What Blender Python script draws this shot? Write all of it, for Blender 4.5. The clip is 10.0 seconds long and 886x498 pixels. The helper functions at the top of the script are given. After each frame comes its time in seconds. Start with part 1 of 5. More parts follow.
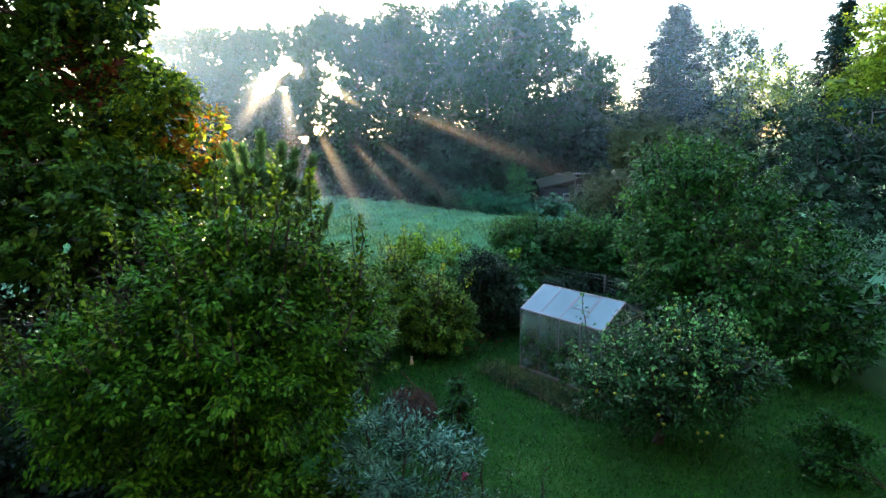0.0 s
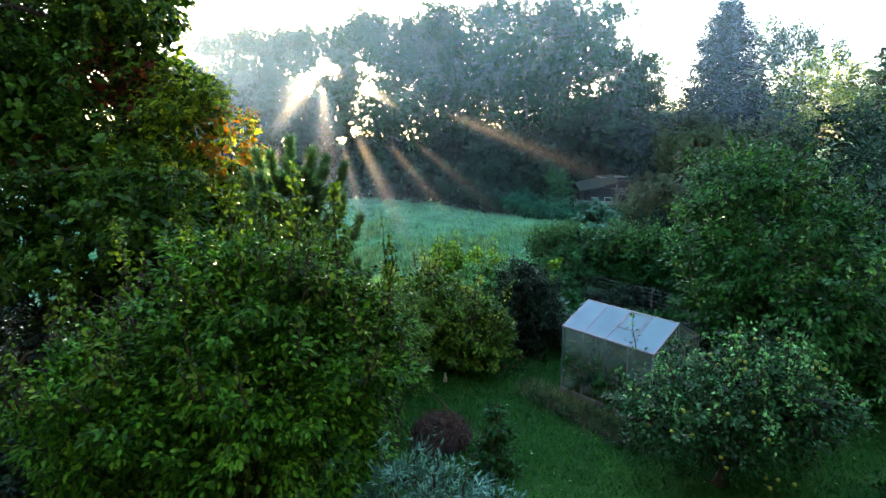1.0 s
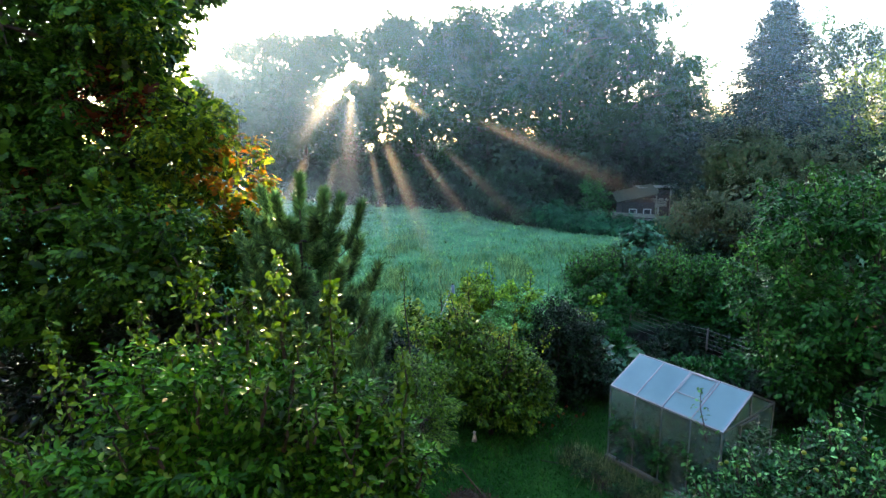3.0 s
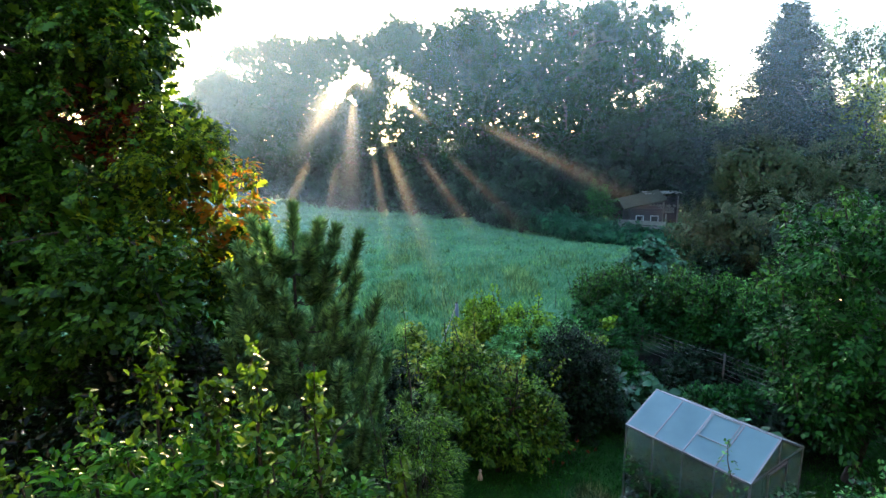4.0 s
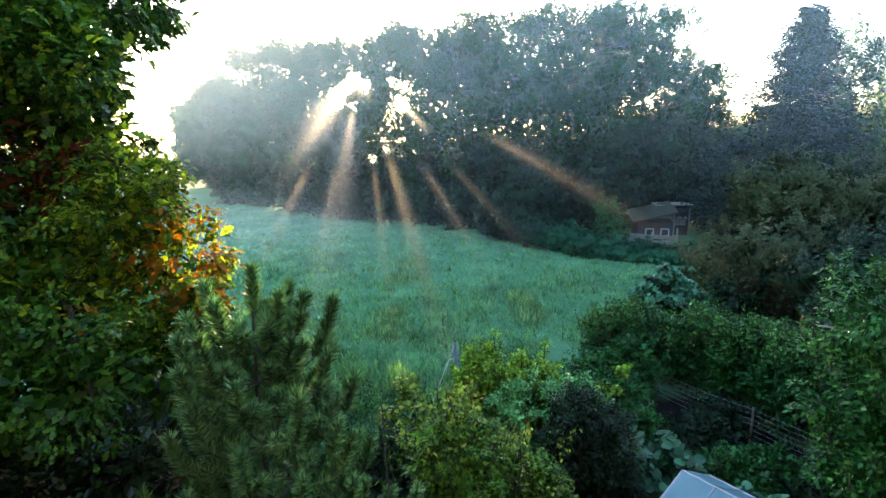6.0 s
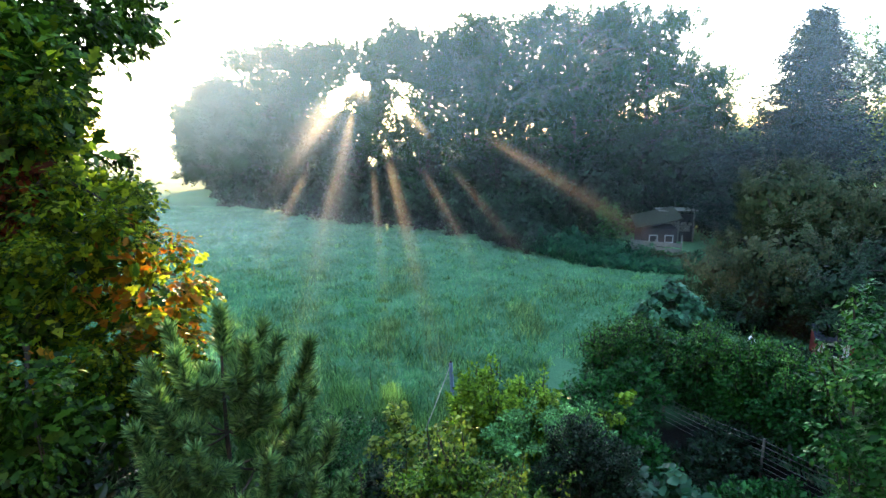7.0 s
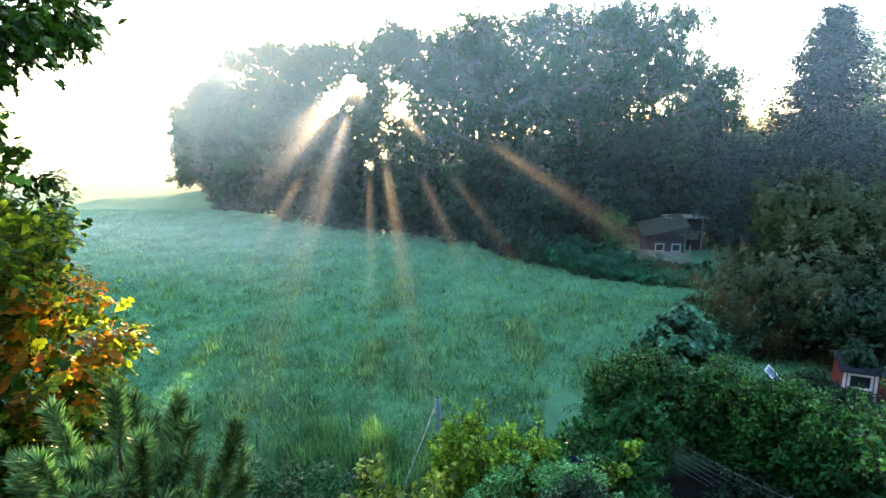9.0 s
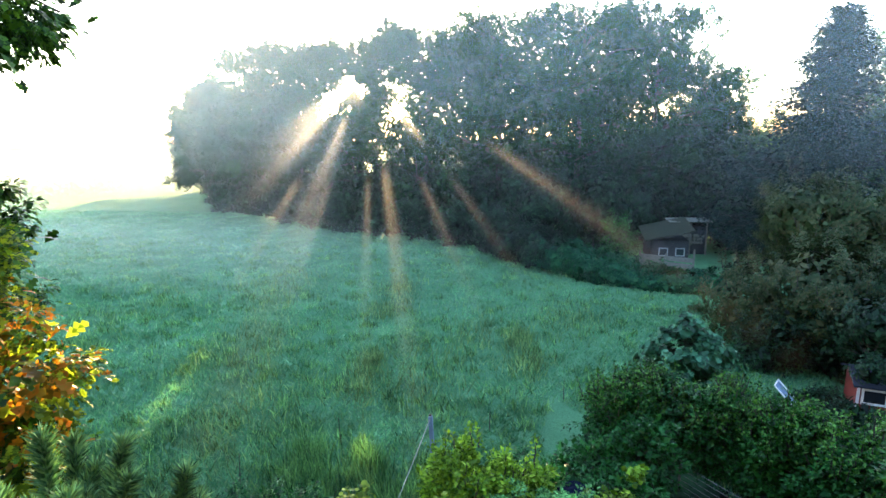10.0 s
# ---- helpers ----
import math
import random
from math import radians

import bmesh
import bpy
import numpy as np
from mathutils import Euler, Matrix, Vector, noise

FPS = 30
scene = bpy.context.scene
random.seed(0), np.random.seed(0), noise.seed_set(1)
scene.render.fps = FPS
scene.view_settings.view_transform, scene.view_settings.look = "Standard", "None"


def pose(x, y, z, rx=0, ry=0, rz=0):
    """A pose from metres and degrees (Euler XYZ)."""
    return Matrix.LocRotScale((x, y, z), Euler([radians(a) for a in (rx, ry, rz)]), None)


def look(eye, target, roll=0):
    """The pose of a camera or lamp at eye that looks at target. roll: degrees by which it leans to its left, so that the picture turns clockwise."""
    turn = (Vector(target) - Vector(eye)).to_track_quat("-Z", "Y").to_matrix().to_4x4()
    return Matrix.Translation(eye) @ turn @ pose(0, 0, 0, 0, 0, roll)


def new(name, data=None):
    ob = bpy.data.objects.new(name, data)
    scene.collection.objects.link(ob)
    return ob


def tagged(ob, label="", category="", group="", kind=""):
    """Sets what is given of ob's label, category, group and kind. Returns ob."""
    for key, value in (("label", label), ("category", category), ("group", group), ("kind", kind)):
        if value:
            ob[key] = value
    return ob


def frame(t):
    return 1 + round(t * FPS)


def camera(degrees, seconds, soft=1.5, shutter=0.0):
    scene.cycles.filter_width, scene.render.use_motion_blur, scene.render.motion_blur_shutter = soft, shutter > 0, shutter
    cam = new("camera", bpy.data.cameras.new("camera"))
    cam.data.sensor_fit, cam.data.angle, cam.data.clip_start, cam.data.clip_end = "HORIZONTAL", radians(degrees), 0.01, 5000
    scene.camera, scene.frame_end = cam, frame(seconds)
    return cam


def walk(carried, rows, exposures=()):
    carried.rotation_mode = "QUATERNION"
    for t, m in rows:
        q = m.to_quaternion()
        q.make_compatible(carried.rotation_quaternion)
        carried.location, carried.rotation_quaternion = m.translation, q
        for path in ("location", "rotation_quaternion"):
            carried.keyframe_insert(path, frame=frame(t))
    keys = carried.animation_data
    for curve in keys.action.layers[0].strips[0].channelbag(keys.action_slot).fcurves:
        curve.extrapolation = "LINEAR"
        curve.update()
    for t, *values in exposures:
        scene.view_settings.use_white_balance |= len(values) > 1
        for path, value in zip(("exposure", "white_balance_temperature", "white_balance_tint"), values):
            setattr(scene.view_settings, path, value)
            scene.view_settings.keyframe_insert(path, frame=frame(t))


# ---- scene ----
cam = camera(77.3, 10.0, soft=1.5)
# stops of exposure, kelvin and tint along the flight
EXPOSURES = [(0.0, 3.88, 6460, 18), (2.0, 3.88, 6460, 18), (4.5, 3.66, 6460, 18), (10.0, 3.76, 6460, 18)]
PATH = [
    (0, (0.395, 0.137, 5.65), (0.314, 2.097, 5.264), -0.7),
    (0.5, (0.357, 0.565, 5.709), (0.211, 2.522, 5.325), -0.6),
    (1, (0.309, 1.027, 5.78), (0.101, 2.979, 5.395), -0.6),
    (1.5, (0.281, 1.46, 5.894), (0.014, 3.405, 5.511), -0.7),
    (2, (0.23, 1.92, 6.035), (-0.074, 3.86, 5.653), -0.7),
    (2.5, (0.168, 2.387, 6.235), (-0.142, 4.326, 5.852), -0.7),
    (4, (-0.067, 3.703, 6.94), (-0.389, 5.639, 6.554), -0.7),
    (4.5, (-0.106, 4.114, 7.116), (-0.434, 6.05, 6.732), -0.8),
    (5, (-0.129, 4.575, 7.283), (-0.46, 6.509, 6.898), -0.7),
    (5.5, (-0.118, 5.059, 7.469), (-0.453, 6.993, 7.085), -0.8),
    (7, (-0.029, 6.368, 8.077), (-0.377, 8.298, 7.688), -0.7),
    (7.5, (0.017, 6.832, 8.211), (-0.335, 8.761, 7.821), -0.8),
    (8, (0.059, 7.294, 8.3), (-0.296, 9.224, 7.91), -0.8),
    (8.5, (0.115, 7.749, 8.367), (-0.244, 9.677, 7.977), -0.7),
    (9, (0.156, 8.183, 8.412), (-0.206, 10.11, 8.021), -0.7),
    (9.5, (0.203, 8.601, 8.454), (-0.163, 10.528, 8.065), -0.7),
    (10, (0.257, 9.009, 8.513), (-0.114, 10.935, 8.124), -0.7),
]
walk(cam, [(t, look(eye, target, roll)) for t, eye, target, roll in PATH], EXPOSURES)


# ---- light ----
SUN_AZ, SUN_EL = 17.8, 7.5          # degrees to the left of +y, degrees up
SUN = Vector((-math.sin(radians(SUN_AZ)) * math.cos(radians(SUN_EL)), math.cos(radians(SUN_AZ)) * math.cos(radians(SUN_EL)), math.sin(radians(SUN_EL))))
world = bpy.data.worlds.new("morning_sky")
scene.world = world
world.use_nodes = True
wn = world.node_tree.nodes
sky = wn.new("ShaderNodeTexSky")
sky.sky_type, sky.sun_disc = "NISHITA", False
sky.sun_elevation, sky.sun_rotation = radians(SUN_EL), radians(-SUN_AZ)
sky.dust_density, sky.air_density, sky.ozone_density = 1.5, 1.0, 2.0
world.node_tree.links.new(sky.outputs[0], wn["Background"].inputs[0])
wn["Background"].inputs[1].default_value = 0.15
sun = new("sun", bpy.data.lights.new("sun", "SUN"))
sun.data.energy, sun.data.angle, sun.data.color = 4.2, radians(0.6), (1.0, 0.7, 0.34)
sun.matrix_world = look((0, 0, 60), Vector((0, 0, 60)) - SUN)

scene.cycles.transparent_max_bounces = 160      # the mist is many thin layers

rng = np.random.default_rng(7)


# ---- materials ----
def material(name):
    m = bpy.data.materials.new(name)
    m.use_nodes = True
    nt = m.node_tree
    return m, nt, nt.nodes["Principled BSDF"], nt.nodes["Material Output"]


def ramp(nt, fac, stops):
    r = nt.nodes.new("ShaderNodeValToRGB")
    e = r.color_ramp.elements
    while len(e) < len(stops):
        e.new(0.5)
    for el, (p, c) in zip(e, stops):
        el.position, el.color = p, (*c, 1)
    nt.links.new(fac, r.inputs[0])
    return r.outputs[0]


def noise_tex(nt, scale, detail=4.0, rough=0.6):
    co = nt.nodes.new("ShaderNodeTexCoord")
    n = nt.nodes.new("ShaderNodeTexNoise")
    n.inputs["Scale"].default_value, n.inputs["Detail"].default_value, n.inputs["Roughness"].default_value = scale, detail, rough
    nt.links.new(co.outputs["Object"], n.inputs["Vector"])
    return n.outputs["Fac"]


def mixed(nt, fac, a, b, mode="MIX"):
    m = nt.nodes.new("ShaderNodeMix")
    m.data_type, m.blend_type = "RGBA", mode
    for sock, v in ((m.inputs[0], fac), (m.inputs[6], a), (m.inputs[7], b)):
        if isinstance(v, (int, float)):
            sock.default_value = v
        elif isinstance(v, tuple):
            sock.default_value = (*v, 1)
        else:
            nt.links.new(v, sock)
    return m.outputs[2]


def bump(nt, height, bsdf, strength, distance=0.02):
    b = nt.nodes.new("ShaderNodeBump")
    b.inputs["Strength"].default_value, b.inputs["Distance"].default_value = strength, distance
    nt.links.new(height, b.inputs["Height"])
    nt.links.new(b.outputs[0], bsdf.inputs["Normal"])


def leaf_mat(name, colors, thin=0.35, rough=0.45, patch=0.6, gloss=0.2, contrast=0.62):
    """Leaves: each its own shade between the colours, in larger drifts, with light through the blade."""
    m, nt, bsdf, out = material(name)
    geo = nt.nodes.new("ShaderNodeNewGeometry")
    n = len(colors)
    colors = [tuple(v * k for v in col) for col, k in zip(colors, np.linspace(1 - contrast, 1 + 0.8 * contrast, n))]
    c = ramp(nt, geo.outputs["Random Per Island"], [(i / max(1, n - 1), col) for i, col in enumerate(colors)])
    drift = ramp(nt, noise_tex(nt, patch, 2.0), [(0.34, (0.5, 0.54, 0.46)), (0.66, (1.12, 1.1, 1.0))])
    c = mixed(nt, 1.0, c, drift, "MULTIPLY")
    nt.links.new(c, bsdf.inputs["Base Color"])
    bsdf.inputs["Roughness"].default_value = rough
    bsdf.inputs["Specular IOR Level"].default_value = gloss
    tr = nt.nodes.new("ShaderNodeBsdfTranslucent")
    nt.links.new(mixed(nt, 1.0, c, (1.0, 1.0, 0.62), "MULTIPLY"), tr.inputs[0])
    mx = nt.nodes.new("ShaderNodeMixShader")
    mx.inputs[0].default_value = thin
    nt.links.new(bsdf.outputs[0], mx.inputs[1])
    nt.links.new(tr.outputs[0], mx.inputs[2])
    nt.links.new(mx.outputs[0], out.inputs[0])
    return m


def solid_mat(name, a, b, scale=6.0, rough=0.8, metal=0.0, relief=0.4, depth=0.01):
    m, nt, bsdf, out = material(name)
    f = noise_tex(nt, scale, 6.0)
    fine = noise_tex(nt, scale * 9, 3.0)
    c = ramp(nt, f, [(0.3, a), (0.7, b)])
    c = mixed(nt, 0.35, c, ramp(nt, fine, [(0.35, tuple(0.6 * v for v in a)), (0.7, tuple(min(1, 1.1 * v) for v in b))]))
    nt.links.new(c, bsdf.inputs["Base Color"])
    bsdf.inputs["Roughness"].default_value, bsdf.inputs["Metallic"].default_value = rough, metal
    if relief:
        bump(nt, fine, bsdf, relief, depth)
    return m


BARK = solid_mat("bark", (0.018, 0.015, 0.012), (0.06, 0.05, 0.04), 5.0, 0.9, 0, 0.8, 0.03)
PINE_BARK = solid_mat("pine_bark", (0.04, 0.025, 0.016), (0.11, 0.065, 0.04), 6.0, 0.9, 0, 0.8, 0.02)
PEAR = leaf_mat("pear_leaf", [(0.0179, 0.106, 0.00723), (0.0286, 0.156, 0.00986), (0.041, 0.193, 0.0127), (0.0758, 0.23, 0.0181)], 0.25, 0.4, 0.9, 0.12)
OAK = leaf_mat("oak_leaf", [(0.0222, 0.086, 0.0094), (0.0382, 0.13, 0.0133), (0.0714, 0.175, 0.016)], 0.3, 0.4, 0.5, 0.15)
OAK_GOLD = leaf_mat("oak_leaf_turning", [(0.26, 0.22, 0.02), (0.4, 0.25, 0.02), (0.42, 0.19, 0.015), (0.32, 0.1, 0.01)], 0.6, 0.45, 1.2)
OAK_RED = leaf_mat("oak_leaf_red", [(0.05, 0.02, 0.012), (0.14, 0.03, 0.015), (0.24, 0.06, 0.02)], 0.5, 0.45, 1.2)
# lightened and yellowed to paint in sunlight through the oak's edge leaves
OAK_SUN_TINTED = leaf_mat("oak_leaf_sun_tinted", [(0.096, 0.187, 0.018), (0.208, 0.34, 0.03), (0.384, 0.476, 0.0375)], 0.75, 0.45, 1.2)
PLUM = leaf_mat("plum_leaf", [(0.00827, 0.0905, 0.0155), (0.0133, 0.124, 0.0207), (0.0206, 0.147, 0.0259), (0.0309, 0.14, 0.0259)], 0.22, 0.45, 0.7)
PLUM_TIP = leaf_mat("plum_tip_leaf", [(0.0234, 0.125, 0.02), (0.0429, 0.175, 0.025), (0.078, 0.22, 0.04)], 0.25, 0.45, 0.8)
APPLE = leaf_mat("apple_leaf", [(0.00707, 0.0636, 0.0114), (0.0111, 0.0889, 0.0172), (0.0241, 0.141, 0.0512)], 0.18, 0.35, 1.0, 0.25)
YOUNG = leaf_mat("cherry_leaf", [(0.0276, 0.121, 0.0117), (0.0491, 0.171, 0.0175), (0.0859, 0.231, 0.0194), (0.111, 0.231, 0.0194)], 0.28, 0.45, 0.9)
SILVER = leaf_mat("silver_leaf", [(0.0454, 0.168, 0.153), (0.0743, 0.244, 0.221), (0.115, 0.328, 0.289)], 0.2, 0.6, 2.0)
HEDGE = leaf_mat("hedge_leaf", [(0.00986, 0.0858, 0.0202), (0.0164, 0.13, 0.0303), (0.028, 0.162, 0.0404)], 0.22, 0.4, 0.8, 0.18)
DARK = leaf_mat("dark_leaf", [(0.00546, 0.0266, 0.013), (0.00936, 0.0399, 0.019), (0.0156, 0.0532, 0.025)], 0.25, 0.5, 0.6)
SHADE_LEAF = leaf_mat("shade_dark_leaf", [(0.0042, 0.0154, 0.0042), (0.007, 0.0238, 0.0063), (0.0126, 0.035, 0.0084)], 0.12, 0.3, 0.6, 0.3)
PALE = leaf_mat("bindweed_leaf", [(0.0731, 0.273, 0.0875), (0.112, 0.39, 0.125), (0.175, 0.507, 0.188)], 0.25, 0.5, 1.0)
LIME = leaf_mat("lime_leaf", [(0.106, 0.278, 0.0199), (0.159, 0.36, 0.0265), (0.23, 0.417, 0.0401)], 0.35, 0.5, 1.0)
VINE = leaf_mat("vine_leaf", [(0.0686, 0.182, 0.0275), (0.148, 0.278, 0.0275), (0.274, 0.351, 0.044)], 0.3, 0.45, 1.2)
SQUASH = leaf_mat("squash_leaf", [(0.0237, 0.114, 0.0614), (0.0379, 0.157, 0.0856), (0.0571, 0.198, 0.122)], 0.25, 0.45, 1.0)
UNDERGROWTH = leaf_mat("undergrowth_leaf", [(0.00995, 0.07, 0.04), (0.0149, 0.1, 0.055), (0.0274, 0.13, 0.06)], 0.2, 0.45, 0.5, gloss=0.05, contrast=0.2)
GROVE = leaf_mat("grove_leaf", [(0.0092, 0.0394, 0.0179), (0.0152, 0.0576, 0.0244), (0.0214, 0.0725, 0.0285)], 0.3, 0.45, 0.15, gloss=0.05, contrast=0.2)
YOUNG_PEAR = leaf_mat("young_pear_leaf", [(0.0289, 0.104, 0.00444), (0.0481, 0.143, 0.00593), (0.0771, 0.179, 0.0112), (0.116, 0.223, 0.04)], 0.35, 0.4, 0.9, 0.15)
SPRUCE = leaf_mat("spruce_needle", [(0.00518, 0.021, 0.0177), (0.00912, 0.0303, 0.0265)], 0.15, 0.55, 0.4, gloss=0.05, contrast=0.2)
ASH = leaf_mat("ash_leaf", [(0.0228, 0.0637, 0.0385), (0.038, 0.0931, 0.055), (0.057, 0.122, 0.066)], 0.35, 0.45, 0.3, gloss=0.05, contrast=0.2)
# bright yellow-green stands in for sunlight on ash, maple and far trees
SUN_TINTED = leaf_mat("sun_tinted_leaf", [(0.12, 0.22, 0.02), (0.18, 0.3, 0.03), (0.26, 0.36, 0.035)], 0.45, 0.45, 0.3)
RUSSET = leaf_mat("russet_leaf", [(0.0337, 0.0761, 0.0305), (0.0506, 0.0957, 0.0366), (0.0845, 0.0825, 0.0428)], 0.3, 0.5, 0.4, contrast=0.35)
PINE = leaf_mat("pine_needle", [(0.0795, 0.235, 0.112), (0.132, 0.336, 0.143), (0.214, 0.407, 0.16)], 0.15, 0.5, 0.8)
def mist_mat():
    """Water droplets: white, half clear, scattering on all sides."""
    m, nt, bsdf, out = material("mist_droplets")
    d, t, c = (nt.nodes.new("ShaderNodeBsdf" + k) for k in ("Diffuse", "Translucent", "Transparent"))
    d.inputs[0].default_value = t.inputs[0].default_value = (0.9, 0.9, 0.9, 1)
    a, b = nt.nodes.new("ShaderNodeMixShader"), nt.nodes.new("ShaderNodeMixShader")
    a.inputs[0].default_value, b.inputs[0].default_value = 0.6, 0.92
    for x, y in ((d.outputs[0], a.inputs[1]), (t.outputs[0], a.inputs[2]), (a.outputs[0], b.inputs[1]), (c.outputs[0], b.inputs[2]), (b.outputs[0], out.inputs[0])):
        nt.links.new(x, y)
    return m


MIST = mist_mat()


# ---- mesh makers ----
def mesh_object(name, v, f, mat, parent=None, label="", smooth=False):
    """One mesh object from arrays of corners and of faces that all have the same number of corners."""
    me = bpy.data.meshes.new(name)
    v, f = np.asarray(v, np.float32), np.asarray(f, np.int32)
    me.vertices.add(len(v))
    me.vertices.foreach_set("co", v.ravel())
    me.loops.add(f.size)
    me.loops.foreach_set("vertex_index", f.ravel())
    me.polygons.add(len(f))
    me.polygons.foreach_set("loop_start", np.arange(0, f.size, f.shape[1], dtype=np.int32))
    if smooth:
        me.polygons.foreach_set("use_smooth", np.ones(len(f), bool))
    me.update(calc_edges=True)
    me.materials.append(mat)
    ob = new(name, me)
    ob.parent = parent
    if label:
        ob["label"] = label
    return ob


def part(name, bm, mat, parent=None, label="", smooth=False):
    me = bpy.data.meshes.new(name)
    bm.normal_update()
    bm.to_mesh(me)
    bm.free()
    if smooth:
        for p in me.polygons:
            p.use_smooth = True
    me.materials.append(mat)
    ob = new(name, me)
    ob.parent = parent
    if label:
        ob["label"] = label
    return ob


def thing(name, at, label, category, group="", kind=""):
    ob = new(name)
    ob.location = at
    ob.empty_display_size = 0.2
    return tagged(ob, label, category, group, kind)


def box(bm, lo, hi, m=None, bevel=0.0):
    r = bmesh.ops.create_cube(bm, size=1.0)
    for v in r["verts"]:
        v.co = Vector([l + (c + 0.5) * (h - l) for c, l, h in zip(v.co, lo, hi)])
    if bevel:
        es = list({e for v in r["verts"] for e in v.link_edges})
        r = bmesh.ops.bevel(bm, geom=es, offset=bevel, segments=1, affect="EDGES")
    if m is not None:
        bmesh.ops.transform(bm, matrix=m, verts=list({v for v in r["verts"]}))


def beam(bm, a, b, w, h=None, bevel=0.0):
    """A bar of the given section from a to b."""
    a, b = Vector(a), Vector(b)
    h = h or w
    q = (b - a).to_track_quat("Z", "Y").to_matrix().to_4x4()
    box(bm, (-w / 2, -h / 2, 0), (w / 2, h / 2, (b - a).length), Matrix.Translation(a) @ q, bevel)


class Tubes:
    """Gathers tapering stems into one mesh."""

    def __init__(self):
        self.v, self.f, self.n = [], [], 0

    def add(self, pts, radii, sides=6):
        pts, radii = np.asarray(pts, float), np.asarray(radii, float)
        d = np.gradient(pts, axis=0)
        d /= np.linalg.norm(d, axis=1, keepdims=True) + 1e-9
        ref = np.where(np.abs(d[:, 2:3]) < 0.9, [[0, 0, 1.0]], [[1.0, 0, 0]])
        a = np.cross(d, ref)
        a /= np.linalg.norm(a, axis=1, keepdims=True) + 1e-9
        b = np.cross(d, a)
        th = np.linspace(0, 2 * np.pi, sides, endpoint=False)
        ring = pts[:, None] + radii[:, None, None] * (np.cos(th)[None, :, None] * a[:, None] + np.sin(th)[None, :, None] * b[:, None])
        k = len(pts)
        i, j = np.meshgrid(np.arange(k - 1), np.arange(sides), indexing="ij")
        q = np.stack([i * sides + j, i * sides + (j + 1) % sides, (i + 1) * sides + (j + 1) % sides, (i + 1) * sides + j], -1).reshape(-1, 4)
        self.v.append(ring.reshape(-1, 3))
        self.f.append(q + self.n)
        self.n += k * sides

    def make(self, name, mat, parent, label=""):
        return mesh_object(name, np.concatenate(self.v), np.concatenate(self.f), mat, parent, label, True)


# blades: corners (across, along, up) and triangles
OVAL = (np.array([(0, 0, 0), (0.27, 0.35, 0.08), (0.2, 0.72, 0.05), (0, 1, -0.1), (-0.2, 0.72, 0.05), (-0.27, 0.35, 0.08)]),
        np.array([(0, 1, 2), (0, 2, 3), (0, 3, 4), (0, 4, 5)]))
DIAMOND = (np.array([(0, 0, 0), (0.3, 0.45, 0.08), (0, 1, -0.06), (-0.3, 0.45, 0.08)]), np.array([(0, 1, 2), (0, 2, 3)]))
OAK_LEAF = (np.array([(0, 0, 0), (0, 0.28, 0.02), (0, 0.52, 0.02), (0, 0.78, -0.03), (0, 1, -0.12), (0.26, 0.4, 0.07), (0.33, 0.66, 0.05), (0.2, 0.9, -0.04), (-0.26, 0.4, 0.07), (-0.33, 0.66, 0.05), (-0.2, 0.9, -0.04)]),
            np.array([(0, 5, 2), (1, 6, 3), (2, 7, 4), (0, 2, 8), (1, 3, 9), (2, 4, 10)]))
NARROW = (np.array([(0, 0, 0), (0.12, 0.45, 0.03), (0, 1, -0.08), (-0.12, 0.45, 0.03)]), np.array([(0, 1, 2), (0, 2, 3)]))
ROUND = (np.array([(0, 0, 0), (0.38, 0.12, 0.05), (0.5, 0.5, 0.09), (0.28, 0.86, 0.03), (0, 1, -0.05), (-0.28, 0.86, 0.03), (-0.5, 0.5, 0.09), (-0.38, 0.12, 0.05)]),
         np.array([(0, 1, 2), (0, 2, 3), (0, 3, 4), (0, 4, 5), (0, 5, 6), (0, 6, 7)]))
LEAFLET = (np.array([(-0.34, 0.3, 0.04), (0.3, 0.2, 0.04), (0.04, 1, -0.06)]), np.array([(0, 1, 2)]))
SPRAY = (np.array([(0, 0, 0), (0.2, 0.5, 0.03), (0, 1, -0.08), (-0.2, 0.5, 0.03)]), np.array([(0, 1, 2), (0, 2, 3)]))
PINE_NEEDLE = (np.array([(0.1, 0, 0), (0, 1, 0), (-0.1, 0, 0)]), np.array([(0, 1, 2)]))
NEEDLE = (np.array([(0.045, 0, 0), (0, 1, 0), (-0.045, 0, 0)]), np.array([(0, 1, 2)]))


def unit(a):
    return a / (np.linalg.norm(a, axis=1, keepdims=True) + 1e-9)


def blades(shape, pos, along, normal, size):
    """Corners and triangles of many blades of one shape."""
    tv, tf = shape
    y = unit(along)
    x = unit(np.cross(y, normal))
    z = np.cross(x, y)
    s = np.broadcast_to(np.asarray(size, float), (len(pos),))[:, None, None]
    v = pos[:, None] + s * (tv[None, :, 0:1] * x[:, None] + tv[None, :, 1:2] * y[:, None] + tv[None, :, 2:3] * z[:, None])
    f = tf[None] + (np.arange(len(pos)) * len(tv))[:, None, None]
    return v.reshape(-1, 3), f.reshape(-1, 3)


